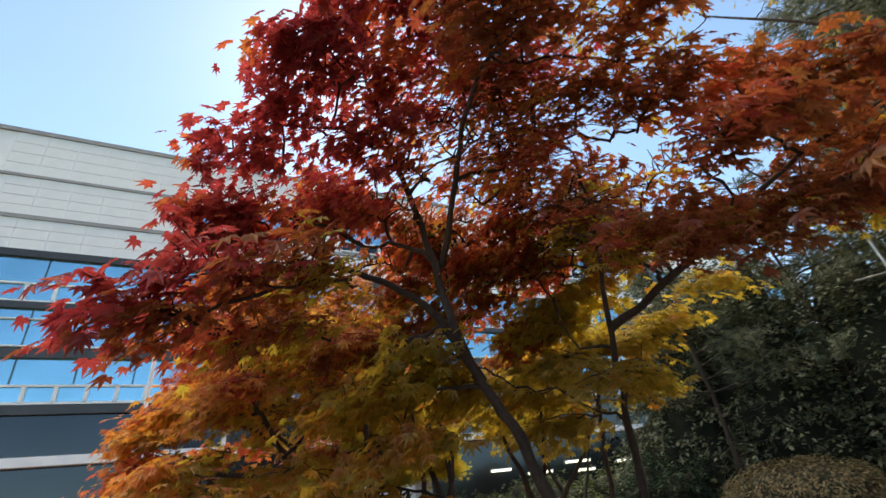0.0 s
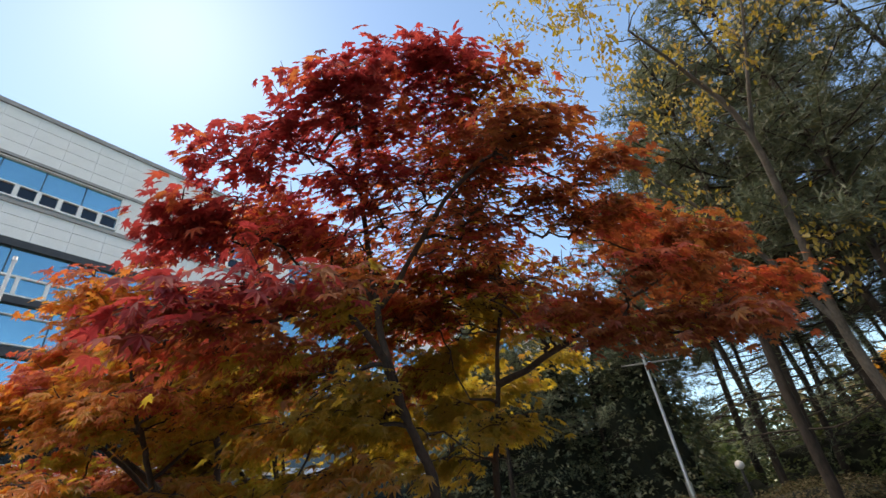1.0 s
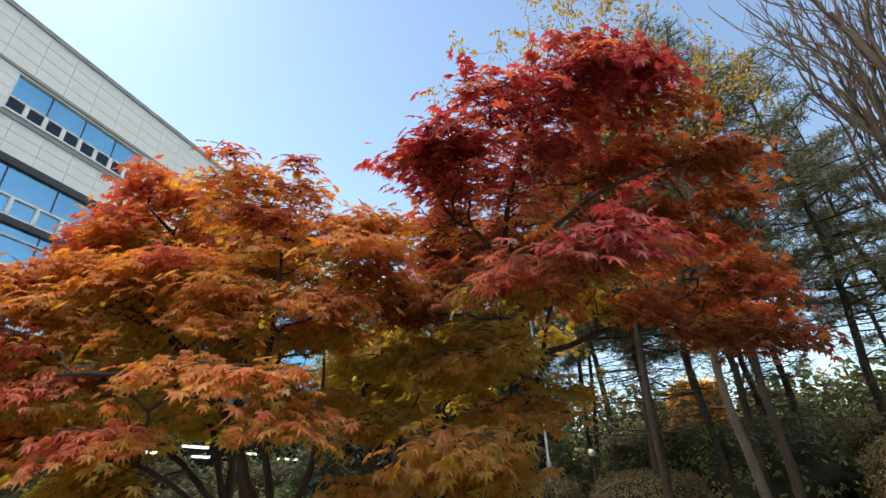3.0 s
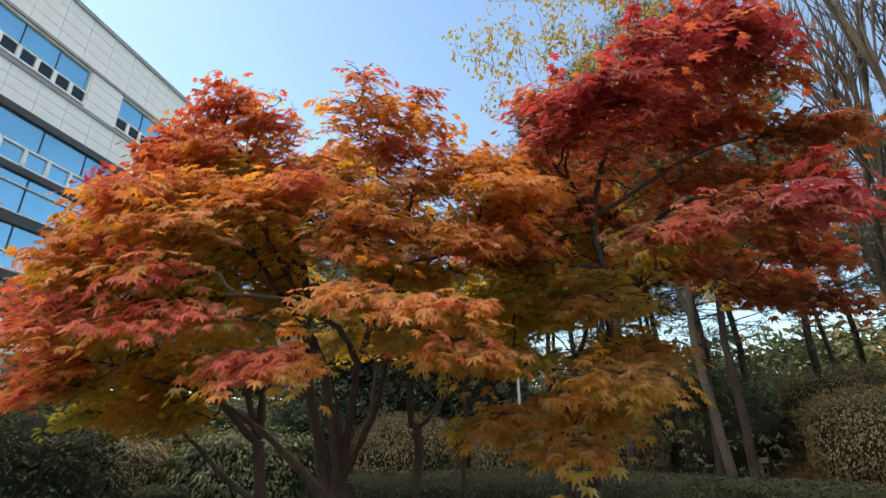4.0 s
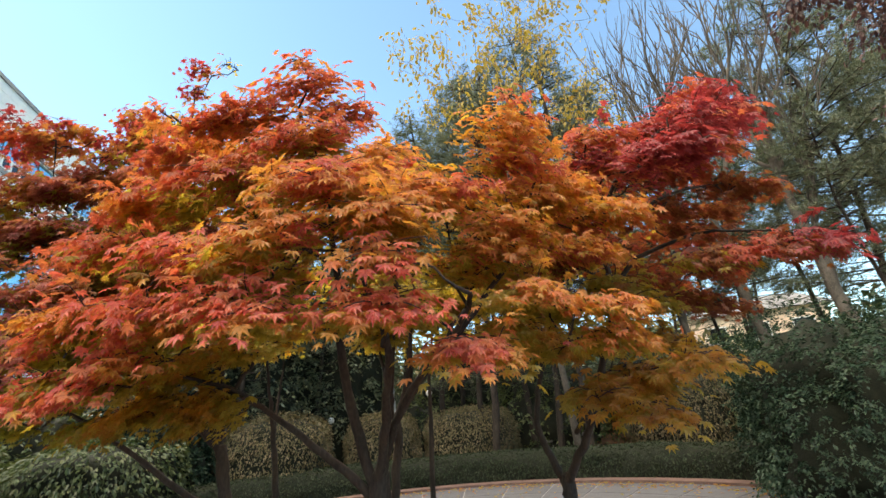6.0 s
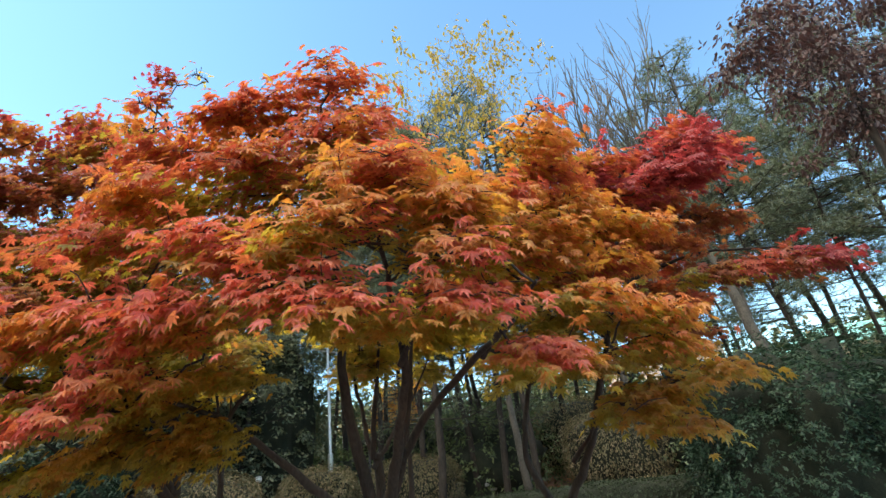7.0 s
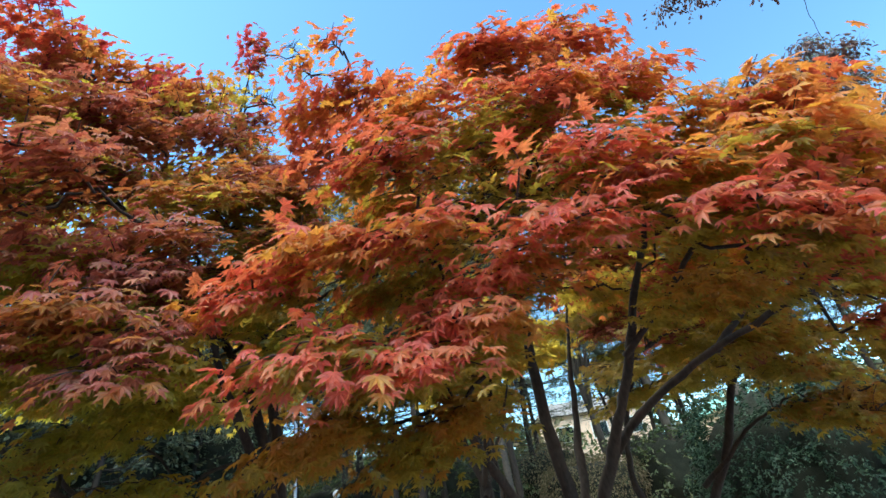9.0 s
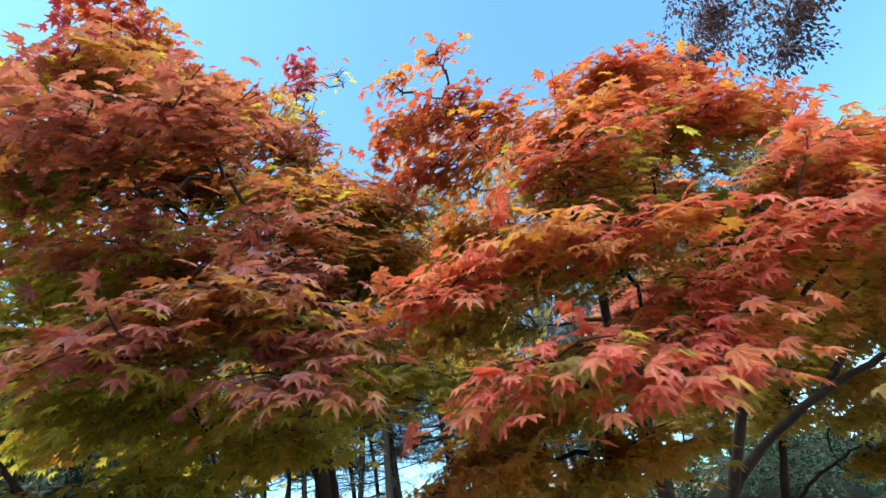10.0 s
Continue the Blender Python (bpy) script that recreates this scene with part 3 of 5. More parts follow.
# ---- maples ----
maple("red_maple", "crimson and rust Japanese maple with a forked trunk", (-0.08, 5.05, 0), [
    ([(-0.08, 5.05, 0), (-0.08, 5.05, 0.45), (-0.08, 5.04, 0.92)], 0.085, 0.075),
    ([(-0.08, 5.04, 0.85), (-0.36, 4.64, 1.5), (-0.55, 4.4, 2.1), (-0.74, 4.2, 2.6), (-0.86, 4.15, 3.3), (-0.93, 3.8, 3.9), (-0.95, 3.5, 4.2), (-0.95, 3.2, 4.5)], 0.046, 0.007),
    ([(-0.08, 5.04, 0.85), (0.16, 5.3, 1.5), (0.22, 5.15, 2.2), (0.23, 4.84, 2.87), (0.33, 4.55, 3.7), (0.25, 4.2, 4.1)], 0.043, 0.007),
    ([(0.23, 4.84, 2.87), (0.7, 4.45, 3.05), (1.3, 3.95, 3.3), (1.9, 3.55, 3.4)], 0.034, 0.007),
    ([(-0.72, 4.22, 2.5), (-0.95, 3.85, 2.9), (-1.25, 3.3, 2.98), (-1.75, 2.75, 2.72)], 0.03, 0.006),
    ([(-0.86, 4.15, 3.3), (-1.15, 4.1, 3.5), (-1.4, 4.1, 3.55), (-1.7, 4.0, 3.85)], 0.02, 0.006),
    ([(-0.93, 3.8, 3.9), (-1.2, 3.5, 4.0), (-1.6, 3.2, 3.95)], 0.02, 0.006),
    ([(-0.86, 4.15, 3.3), (-0.5, 3.4, 3.65), (-0.2, 2.9, 3.75), (0.1, 2.6, 3.75)], 0.022, 0.006),
    ([(-0.3, 4.8, 1.4), (-0.75, 4.45, 1.75), (-1.3, 4.1, 1.95)], 0.026, 0.006),
], {
    ("crimson", "crimson"): [(-1.08, 2.9, 4.5, 0.55), (-0.71, 2.7, 4.4, 0.55), (-0.5, 2.8, 4.5, 0.58), (-1.25, 2.75, 4.1, 0.5), (-1.6, 3.1, 4.02, 0.5), (-1.88, 3.05, 3.78, 0.5), (-2.08, 3.2, 3.48, 0.5), (-2.12, 3.46, 3.48, 0.45), (-1.33, 2.78, 4.05, 0.45)],
    ("crimson", "red"): [(-1.08, 3.2, 4.28, 0.7), (-1.68, 3.85, 4.02, 0.55), (-1.6, 3.75, 3.75, 0.65), (-1.15, 3.3, 3.9, 0.65), (-1.93, 3.4, 3.58, 0.5), (-0.6, 3.2, 4.38, 0.6), (0.0, 3.4, 4.25, 0.6)],
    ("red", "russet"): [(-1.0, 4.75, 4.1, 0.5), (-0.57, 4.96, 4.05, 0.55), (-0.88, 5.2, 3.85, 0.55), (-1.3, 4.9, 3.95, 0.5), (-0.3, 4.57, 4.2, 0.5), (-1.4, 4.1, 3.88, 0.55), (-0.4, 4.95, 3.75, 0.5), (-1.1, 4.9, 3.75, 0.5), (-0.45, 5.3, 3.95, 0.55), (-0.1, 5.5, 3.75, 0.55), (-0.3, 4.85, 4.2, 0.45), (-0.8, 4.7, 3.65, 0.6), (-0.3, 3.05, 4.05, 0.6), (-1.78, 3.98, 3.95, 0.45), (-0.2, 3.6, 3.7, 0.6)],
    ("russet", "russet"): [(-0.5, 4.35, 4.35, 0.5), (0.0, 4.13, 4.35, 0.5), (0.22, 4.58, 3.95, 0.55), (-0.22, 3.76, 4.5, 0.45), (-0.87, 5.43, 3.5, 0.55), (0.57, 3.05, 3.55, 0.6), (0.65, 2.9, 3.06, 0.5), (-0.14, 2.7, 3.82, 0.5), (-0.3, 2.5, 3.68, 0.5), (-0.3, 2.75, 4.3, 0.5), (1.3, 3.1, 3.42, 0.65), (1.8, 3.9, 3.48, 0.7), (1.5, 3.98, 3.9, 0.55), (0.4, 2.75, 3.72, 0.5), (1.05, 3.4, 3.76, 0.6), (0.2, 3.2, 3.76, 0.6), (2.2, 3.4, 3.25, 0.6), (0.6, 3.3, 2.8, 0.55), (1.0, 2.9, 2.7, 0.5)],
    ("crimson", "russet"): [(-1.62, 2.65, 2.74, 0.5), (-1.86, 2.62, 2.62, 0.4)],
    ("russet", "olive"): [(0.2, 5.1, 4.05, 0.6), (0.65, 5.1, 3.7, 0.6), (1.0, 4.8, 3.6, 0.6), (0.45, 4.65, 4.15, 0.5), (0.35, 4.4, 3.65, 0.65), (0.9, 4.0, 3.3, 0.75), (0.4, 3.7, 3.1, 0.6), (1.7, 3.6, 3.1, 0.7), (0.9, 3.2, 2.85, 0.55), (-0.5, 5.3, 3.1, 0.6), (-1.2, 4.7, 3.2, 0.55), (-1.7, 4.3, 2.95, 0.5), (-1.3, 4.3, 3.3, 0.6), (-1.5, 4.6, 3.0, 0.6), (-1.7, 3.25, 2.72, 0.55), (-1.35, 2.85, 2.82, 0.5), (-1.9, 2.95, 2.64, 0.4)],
    ("olive", "olive"): [(0.3, 5.5, 3.45, 0.6), (-0.05, 5.85, 3.3, 0.6), (-0.3, 5.5, 3.3, 0.6), (-0.2, 5.35, 2.8, 0.6), (-0.75, 5.4, 2.6, 0.65), (-0.35, 5.3, 2.35, 0.6), (-1.45, 3.8, 2.5, 0.65), (-1.3, 4.4, 2.65, 0.7), (0.1, 4.4, 2.5, 0.55), (-1.75, 4.55, 2.6, 0.6), (-1.3, 5.0, 2.85, 0.6), (-1.0, 4.75, 2.6, 0.6), (-1.55, 4.9, 2.3, 0.55), (-1.9, 4.4, 2.15, 0.5), (-1.2, 4.0, 2.75, 0.6)],
    ("gold", "olive"): [(-1.25, 3.75, 2.2, 0.6), (-1.55, 4.05, 1.9, 0.6), (-1.93, 3.9, 1.65, 0.45), (-2.1, 4.25, 1.78, 0.5), (-1.5, 3.8, 1.95, 0.5), (-1.95, 3.5, 1.95, 0.5), (-1.3, 3.95, 1.85, 0.5)],
}, 101, leaf=0.064, per=840, hollow=(3.5, 0.25))
maple("orange_maple", "spreading orange Japanese maple with several leaning stems", (-1.87, 6.25, 0), [
    ([(-1.87, 6.25, 0), (-1.87, 6.25, 0.6), (-1.88, 6.25, 1.2)], 0.11, 0.1),
    ([(-1.88, 6.25, 1.1), (-2.1, 6.0, 1.7), (-2.4, 5.8, 2.25), (-2.88, 5.69, 2.72), (-3.4, 5.6, 3.0)], 0.050, 0.009),
    ([(-1.88, 6.25, 1.1), (-2.15, 6.35, 2.0), (-2.33, 6.34, 3.05), (-2.8, 6.1, 3.6), (-3.3, 5.9, 4.0)], 0.052, 0.009),
    ([(-1.88, 6.25, 1.1), (-1.95, 5.9, 1.75), (-2.35, 5.2, 2.2), (-2.9, 4.75, 2.4), (-3.4, 4.6, 2.4)], 0.042, 0.008),
    ([(-2.35, 5.2, 2.2), (-2.45, 4.7, 2.75), (-2.5, 4.4, 3.3)], 0.024, 0.007),
    ([(-2.4, 5.8, 2.25), (-2.9, 5.3, 2.7), (-3.3, 5.0, 2.95)], 0.024, 0.007),
    ([(-1.88, 6.25, 1.05), (-2.2, 6.7, 1.6), (-2.8, 6.95, 2.05), (-3.5, 7.05, 2.3)], 0.044, 0.008),
    ([(-2.33, 6.34, 3.05), (-2.8, 6.7, 3.4), (-3.2, 7.2, 3.9)], 0.024, 0.007),
    ([(-1.88, 6.25, 1.2), (-1.6, 6.1, 2.0), (-1.6, 5.9, 2.9)], 0.044, 0.01),
], {
    ("red", "orange"): [(-3.4, 5.79, 4.18, 0.6), (-3.58, 6.25, 4.02, 0.65), (-3.12, 5.66, 4.08, 0.6), (-3.28, 7.1, 4.12, 0.5), (-3.4, 7.4, 4.12, 0.45), (-3.15, 7.7, 4.2, 0.45), (-3.25, 7.5, 3.75, 0.6), (-3.7, 6.45, 3.92, 0.5), (-2.9, 6.3, 3.95, 0.7), (-2.6, 5.6, 3.8, 0.7), (-2.95, 4.36, 3.74, 0.22), (-2.53, 4.3, 3.8, 0.22), (-3.52, 7.4, 4.44, 0.2), (-3.3, 7.72, 4.5, 0.2), (-3.44, 5.79, 4.33, 0.25)],
    ("red", "olive"): [(-3.85, 6.9, 3.35, 0.65), (-3.8, 6.2, 3.4, 0.7), (-3.6, 5.65, 3.6, 0.6), (-3.3, 6.6, 3.6, 0.7), (-3.95, 7.1, 3.02, 0.6), (-2.6, 6.9, 3.4, 0.7)],
    ("orange", "gold"): [(-2.54, 5.82, 4.03, 0.60), (-2.23, 5.73, 4.19, 0.55), (-2.55, 5.97, 3.72, 0.55), (-2.93, 4.4, 3.58, 0.45), (-2.55, 4.34, 3.62, 0.45), (-2.74, 4.4, 3.42, 0.5), (-2.2, 4.2, 3.38, 0.5), (-1.95, 4.1, 3.42, 0.45), (-2.45, 4.3, 3.22, 0.55), (-2.2, 3.8, 3.05, 0.5), (-3.2, 4.78, 3.12, 0.55), (-3.4, 4.93, 3.0, 0.5), (-2.8, 4.45, 2.92, 0.6), (-2.35, 4.0, 2.75, 0.5), (-3.95, 5.2, 2.98, 0.5), (-3.75, 4.9, 2.75, 0.5), (-1.9, 4.2, 3.1, 0.5), (-1.65, 4.2, 3.0, 0.5)],
    ("orange", "olive"): [(-2.43, 7.38, 3.83, 0.60), (-2.31, 7.39, 3.49, 0.60), (-2.02, 7.33, 3.25, 0.60), (-2.12, 7.70, 3.11, 0.55), (-2.05, 7.81, 3.73, 0.60), (-2.98, 4.3, 2.38, 0.5), (-3.28, 4.62, 2.08, 0.5), (-2.55, 3.95, 2.12, 0.5), (-2.7, 3.92, 2.28, 0.4), (-4.08, 5.43, 2.66, 0.5), (-4.0, 5.85, 2.66, 0.55), (-3.65, 5.35, 3.2, 0.65), (-2.85, 4.55, 2.75, 0.5), (-3.1, 5.3, 3.35, 0.7), (-2.5, 5.0, 3.4, 0.65), (-1.6, 5.5, 3.1, 0.5), (-1.9, 4.7, 3.1, 0.55), (-2.0, 5.0, 2.9, 0.6)],
    ("salmon", "olive"): [(-4.05, 6.15, 2.78, 0.5), (-4.06, 6.35, 2.45, 0.55), (-3.72, 4.95, 2.3, 0.55), (-3.82, 4.9, 2.5, 0.4), (-4.1, 5.45, 2.28, 0.5), (-4.08, 5.7, 2.4, 0.5), (-3.85, 6.65, 2.38, 0.55), (-3.9, 6.82, 2.2, 0.5), (-4.0, 7.0, 2.55, 0.5),
                          (-3.92, 7.42, 2.6, 0.6), (-3.98, 7.05, 2.06, 0.5), (-4.0, 7.4, 2.12, 0.5), (-3.84, 7.7, 2.48, 0.45)],
    ("gold", "olive"): [(-2.2, 4.6, 2.3, 0.6), (-3.3, 6.9, 2.3, 0.65), (-3.2, 5.4, 2.4, 0.65), (-3.2, 7.4, 2.2, 0.6), (-3.2, 7.0, 1.95, 0.5), (-3.0, 7.25, 1.85, 0.5), (-3.2, 7.6, 2.0, 0.5), (-3.2, 7.9, 1.9, 0.5)],
}, 202, leaf=0.058, per=1300, hollow=(2.9, 0.32), shade=0.08)
maple("dusky_maple", "dusky red and olive Japanese maple over the path", (-1.66, 8.33, 0), [
    ([(-1.66, 8.33, 0), (-1.66, 8.33, 0.8), (-1.72, 8.35, 1.6)], 0.08, 0.065),
    ([(-1.72, 8.35, 1.5), (-2.3, 8.3, 2.1), (-3.0, 8.2, 2.55), (-3.5, 8.1, 2.73)], 0.045, 0.007),
    ([(-1.72, 8.35, 1.5), (-2.1, 8.5, 2.6), (-2.8, 9.0, 3.6), (-3.3, 9.4, 4.4)], 0.05, 0.007),
    ([(-1.72, 8.35, 1.6), (-1.8, 8.5, 3.0), (-2.2, 8.7, 4.4), (-2.38, 8.55, 5.9)], 0.05, 0.006),
    ([(-1.66, 8.33, 0.85), (-2.1, 8.75, 1.4), (-2.6, 9.3, 2.0), (-3.0, 9.8, 2.6)], 0.042, 0.007),
], {
    ("crimson", "rust"): [(-2.37, 8.53, 6.28, 0.28), (-2.4, 8.55, 5.9, 0.28), (-2.55, 9.43, 5.68, 0.5), (-2.85, 9.2, 5.05, 0.7), (-3.3, 9.5, 5.15, 0.6), (-3.8, 9.4, 4.85, 0.55), (-3.45, 9.65, 4.95, 0.55), (-2.72, 9.1, 5.25, 0.5), (-2.3, 8.5, 5.2, 0.4)],
    ("dusk", "russet"): [(-2.64, 8.08, 3.92, 0.50), (-2.75, 7.82, 4.01, 0.50), (-2.89, 8.16, 3.93, 0.45), (-2.45, 7.99, 3.80, 0.55), (-3.1, 9.3, 4.6, 0.8), (-2.65, 8.3, 4.35, 0.65), (-3.5, 9.0, 4.2, 0.7), (-2.9, 8.6, 4.55, 0.6), (-3.6, 9.98, 3.94, 0.9), (-4.2, 8.5, 3.18, 0.5), (-4.25, 8.8, 3.05, 0.5), (-3.65, 9.35, 3.65, 0.6), (-3.5, 8.95, 3.75, 0.6), (-3.7, 8.2, 3.0, 0.5), (-3.7, 8.3, 2.75, 0.5)],
    ("rust", "olive"): [(-3.1, 7.9, 3.3, 0.65), (-3.4, 8.3, 3.5, 0.7), (-3.0, 8.6, 3.95, 0.7), (-2.6, 9.6, 3.6, 0.8), (-2.4, 8.0, 3.75, 0.6), (-1.5, 8.73, 3.3, 0.7), (-3.3, 8.8, 3.2, 0.75), (-2.9, 9.0, 3.1, 0.75), (-2.7, 8.5, 3.3, 0.7), (-3.1, 8.05, 3.65, 0.6), (-3.05, 7.75, 3.6, 0.5), (-2.8, 8.0, 3.35, 0.6)],
    ("dusk", "moss"): [(-2.62, 10.36, 3.97, 0.60), (-2.80, 10.28, 4.21, 0.55), (-2.38, 10.23, 3.78, 0.60), (-3.95, 9.5, 3.5, 0.8), (-3.5, 9.1, 3.8, 0.65), (-3.7, 9.3, 4.2, 0.7), (-4.0, 9.2, 3.9, 0.6), (-3.4, 8.6, 2.85, 0.65), (-3.75, 8.9, 3.0, 0.65), (-4.03, 8.33, 2.5, 0.5), (-3.84, 8.08, 2.38, 0.45), (-3.9, 8.14, 2.2, 0.4), (-4.03, 8.7, 2.35, 0.5), (-3.95, 8.5, 2.45, 0.45)],
    ("moss", "moss"): [(-2.15, 9.99, 3.24, 0.60), (-2.22, 9.34, 2.87, 0.60), (-2.19, 10.08, 2.79, 0.60), (-2.00, 8.87, 2.64, 0.60), (-2.01, 9.57, 2.61, 0.55), (-1.99, 8.46, 2.73, 0.50), (-3.13, 9.64, 3.3, 0.8), (-2.98, 9.49, 2.7, 0.75), (-2.4, 8.2, 2.7, 0.7), (-3.3, 8.4, 2.25, 0.6), (-3.1, 9.1, 2.2, 0.65), (-3.6, 9.2, 2.6, 0.65), (-3.5, 9.9, 2.9, 0.8), (-3.55, 9.0, 1.9, 0.5), (-3.3, 9.7, 2.1, 0.7), (-3.0, 8.7, 1.9, 0.55), (-2.9, 8.1, 2.85, 0.6), (-2.8, 7.75, 2.65, 0.6), (-2.75, 7.3, 2.5, 0.55), (-2.6, 8.84, 2.6, 0.6), (-2.85, 9.3, 2.6, 0.6)],
}, 303, leaf=0.058, per=1080, hollow=(2.9, 0.28), shade=0.22)
maple("slender_maple", "slender maple with a vase of thin dark stems and olive leaves", (-0.5, 6.95, 0), [
    ([(-0.5, 6.95, 0), (-0.52, 6.92, 0.9), (-0.58, 6.87, 1.75)], 0.06, 0.05),
    ([(-0.58, 6.87, 1.7), (-0.8, 6.7, 2.4), (-1.0, 6.5, 3.2)], 0.035, 0.008),
    ([(-0.58, 6.87, 1.7), (-0.4, 7.1, 2.4), (-0.3, 7.4, 3.2)], 0.035, 0.008),
    ([(-0.58, 6.87, 1.6), (-0.1, 6.6, 2.2), (0.3, 6.4, 2.9)], 0.03, 0.008),
], {
    ("olive", "olive"): [(-1.1, 6.5, 3.1, 0.8), (-0.45, 7.4, 3.32, 0.8), (-0.2, 7.0, 2.9, 0.6), (0.1, 6.5, 3.0, 0.6), (-0.9, 6.9, 2.7, 0.55), (0.4, 6.2, 3.3, 0.6)],
    ("rust", "olive"): [(-0.6, 6.8, 3.5, 0.7)],
}, 404)
maple("slender_maple", "slender maple with a straight thin trunk and olive leaves", (-0.04, 9.2, 0), [
    ([(-0.04, 9.2, 0), (-0.04, 9.24, 1.1), (-0.3, 9.1, 2.1), (-0.63, 8.98, 2.93)], 0.06, 0.01),
    ([(-0.1, 9.2, 1.5), (0.2, 9.4, 2.3), (0.4, 9.5, 3.0)], 0.03, 0.008),
], {
    ("olive", "olive"): [(-0.7, 9.0, 3.1, 0.8), (0.25, 9.30, 3.22, 0.68), (-0.2, 8.8, 3.5, 0.7)],
}, 505)
maple("slender_maple", "thin young maple with a bare dark stem", (0.15, 6.75, 0), [
    ([(0.15, 6.75, 0), (0.1, 6.7, 1.2), (0.15, 6.7, 2.2), (0.3, 6.6, 3.1)], 0.045, 0.01),
], {
    ("olive", "olive"): [(0.2, 6.4, 3.32, 0.6), (0.7, 6.3, 3.2, 0.6), (1.1, 6.0, 3.3, 0.6), (0.9, 6.5, 2.8, 0.5), (1.4, 5.5, 3.4, 0.55)],
}, 606)


# ---- tall trees behind ----
def pine(seed, height, lean, bare):
    rng = np.random.default_rng(seed)
    tree = thing("pine_tree", "tall dark pine with a bare lower trunk", "tree", (0, 0, -40), "pine grove behind the garden")
    wood, leaf = Geo(), Geo()
    z = np.linspace(0, height, 9)
    line = np.stack([lean[0] * z / height + 0.12 * np.sin(z * 0.8 + seed), lean[1] * z / height + 0.12 * np.cos(z * 0.7 + seed), z], 1)
    line[0] = 0
    wood.tube(line, np.linspace(0.105, 0.025, 9), 8)
    for zz in np.arange(bare, height - 0.1, 0.42):
        base = np.array([np.interp(zz, z, line[:, 0]), np.interp(zz, z, line[:, 1]), zz])
        reach = 2.9 * (1 - 0.75 * (zz - bare) / (height - bare)) + 0.3
        for a in rng.uniform(0, 6.28, rng.integers(3, 5)):
            r = reach * rng.uniform(0.5, 1.1)
            d = np.array([np.cos(a), np.sin(a), 0])
            br = np.array([base, base + d * r * 0.5 + [0, 0, 0.12], base + d * r + [0, 0, rng.uniform(-0.1, 0.35)]])
            c = curve(br, 6)
            wood.tube(c, np.linspace(0.03, 0.008, 6), 4, 0, False)
            n = int(26 * r)
            u = rng.uniform(0.3, 1.05, n)
            spot = np.stack([np.interp(u, np.linspace(0, 1, 6), c[:, q]) for q in range(3)], 1) + rng.normal(0, 0.13, (n, 3))
            k = 7
            spot = np.repeat(spot, k, 0)
            m = len(spot)
            scatter_leaves(leaf, (np.array([(0, 0.05, 0), (0, -0.05, 0), (1, 0, 0)]), np.array([(0, 1, 2)])), spot, rng.uniform(0, 6.28, m),
                           rng.normal(-0.5, 0.6, m), rng.uniform(0, 3, m), rng.uniform(0.14, 0.27, m), np.zeros(m, int))
    # dead lower branches, twiggy, with a few tufts left on them
    more, dead = np.random.default_rng(seed + 50), Geo()
    for zz in np.arange(2.3, bare, 0.3):
        base = np.array([np.interp(zz, z, line[:, 0]), np.interp(zz, z, line[:, 1]), zz])
        for a in more.uniform(0, 6.28, more.integers(1, 3)):
            r = more.uniform(0.7, 2.3) * min(1.0, zz / 3.6)
            d = np.array([np.cos(a), np.sin(a), 0])
            c = curve(np.array([base, base + d * r * 0.5 + [0, 0, more.uniform(-0.1, 0.15)], base + d * r + [0, 0, more.uniform(-0.35, 0.3)]]), 6)
            dead.tube(c, np.linspace(0.02, 0.006, 6), 4, 0, False)
            for u in more.uniform(0.3, 1, 5):
                p = np.array([np.interp(u, np.linspace(0, 1, 6), c[:, q]) for q in range(3)])
                b = a + more.choice([-1, 1]) * more.uniform(0.4, 1.1)
                q = p + np.array([np.cos(b), np.sin(b), more.uniform(-0.5, 0.4)]) * more.uniform(0.2, 0.6)
                dead.tube(np.array([p, (p + q) / 2 + more.normal(0, 0.03, 3), q]), np.array([0.008, 0.006, 0.004]), 3, 0, False)
                if more.uniform() < 0.45:
                    m = 16
                    scatter_leaves(leaf, (np.array([(0, 0.05, 0), (0, -0.05, 0), (1, 0, 0)]), np.array([(0, 1, 2)])), q + more.normal(0, 0.09, (m, 3)),
                                   more.uniform(0, 6.28, m), more.normal(-0.3, 0.6, m), more.uniform(0, 3, m), more.uniform(0.12, 0.24, m), np.zeros(m, int))
    part("trunk", wood.mesh("trunk", [PINEBARK], True), tree)
    part("branchwork", dead.mesh("branchwork", [PINEBARK], True), tree, "bare grey-brown lower branches")
    part("needles", leaf.mesh("needles", [NEEDLE]), tree)
    return tree


pines = [pine(1, 13.5, (0.6, 0.3), 5.2), pine(2, 15, (-0.7, 0.5), 6.2), pine(3, 12, (0.2, -0.8), 4.8)]
spots = [(8.5, 6.2), (10.2, 8.2), (12.6, 5.2), (9.6, 11.0), (12.0, 11.5), (7.2, 14.5), (10.5, 15.0), (14.5, 8.5), (15.0, 13.0), (5.0, 17.5),
         (8.5, 18.5), (13.0, 2.0), (16.0, 4.5), (10.5, 1.6), (17.5, 9.5), (12.5, 17.5), (15.5, -1.5), (4.2, 14.6), (18.5, 0.5), (20.0, 13.0), (12.0, -3.5), (22.0, -4.0), (9.0, 9.4), (11.2, 13.4), (13.6, 10.2), (14.0, 15.2), (18.0, 14.5), (19.5, 6.0), (24.0, 3.0), (16.0, -6.0), (24.0, -1.0), (9.3, 7.2), (8.0, 8.8), (11.2, 6.6), (9.8, -2.0), (11.5, -5.0), (9.0, -4.6), (13.5, -8.5), (8.2, -6.8), (8.6, -1.3), (9.6, -3.3)]
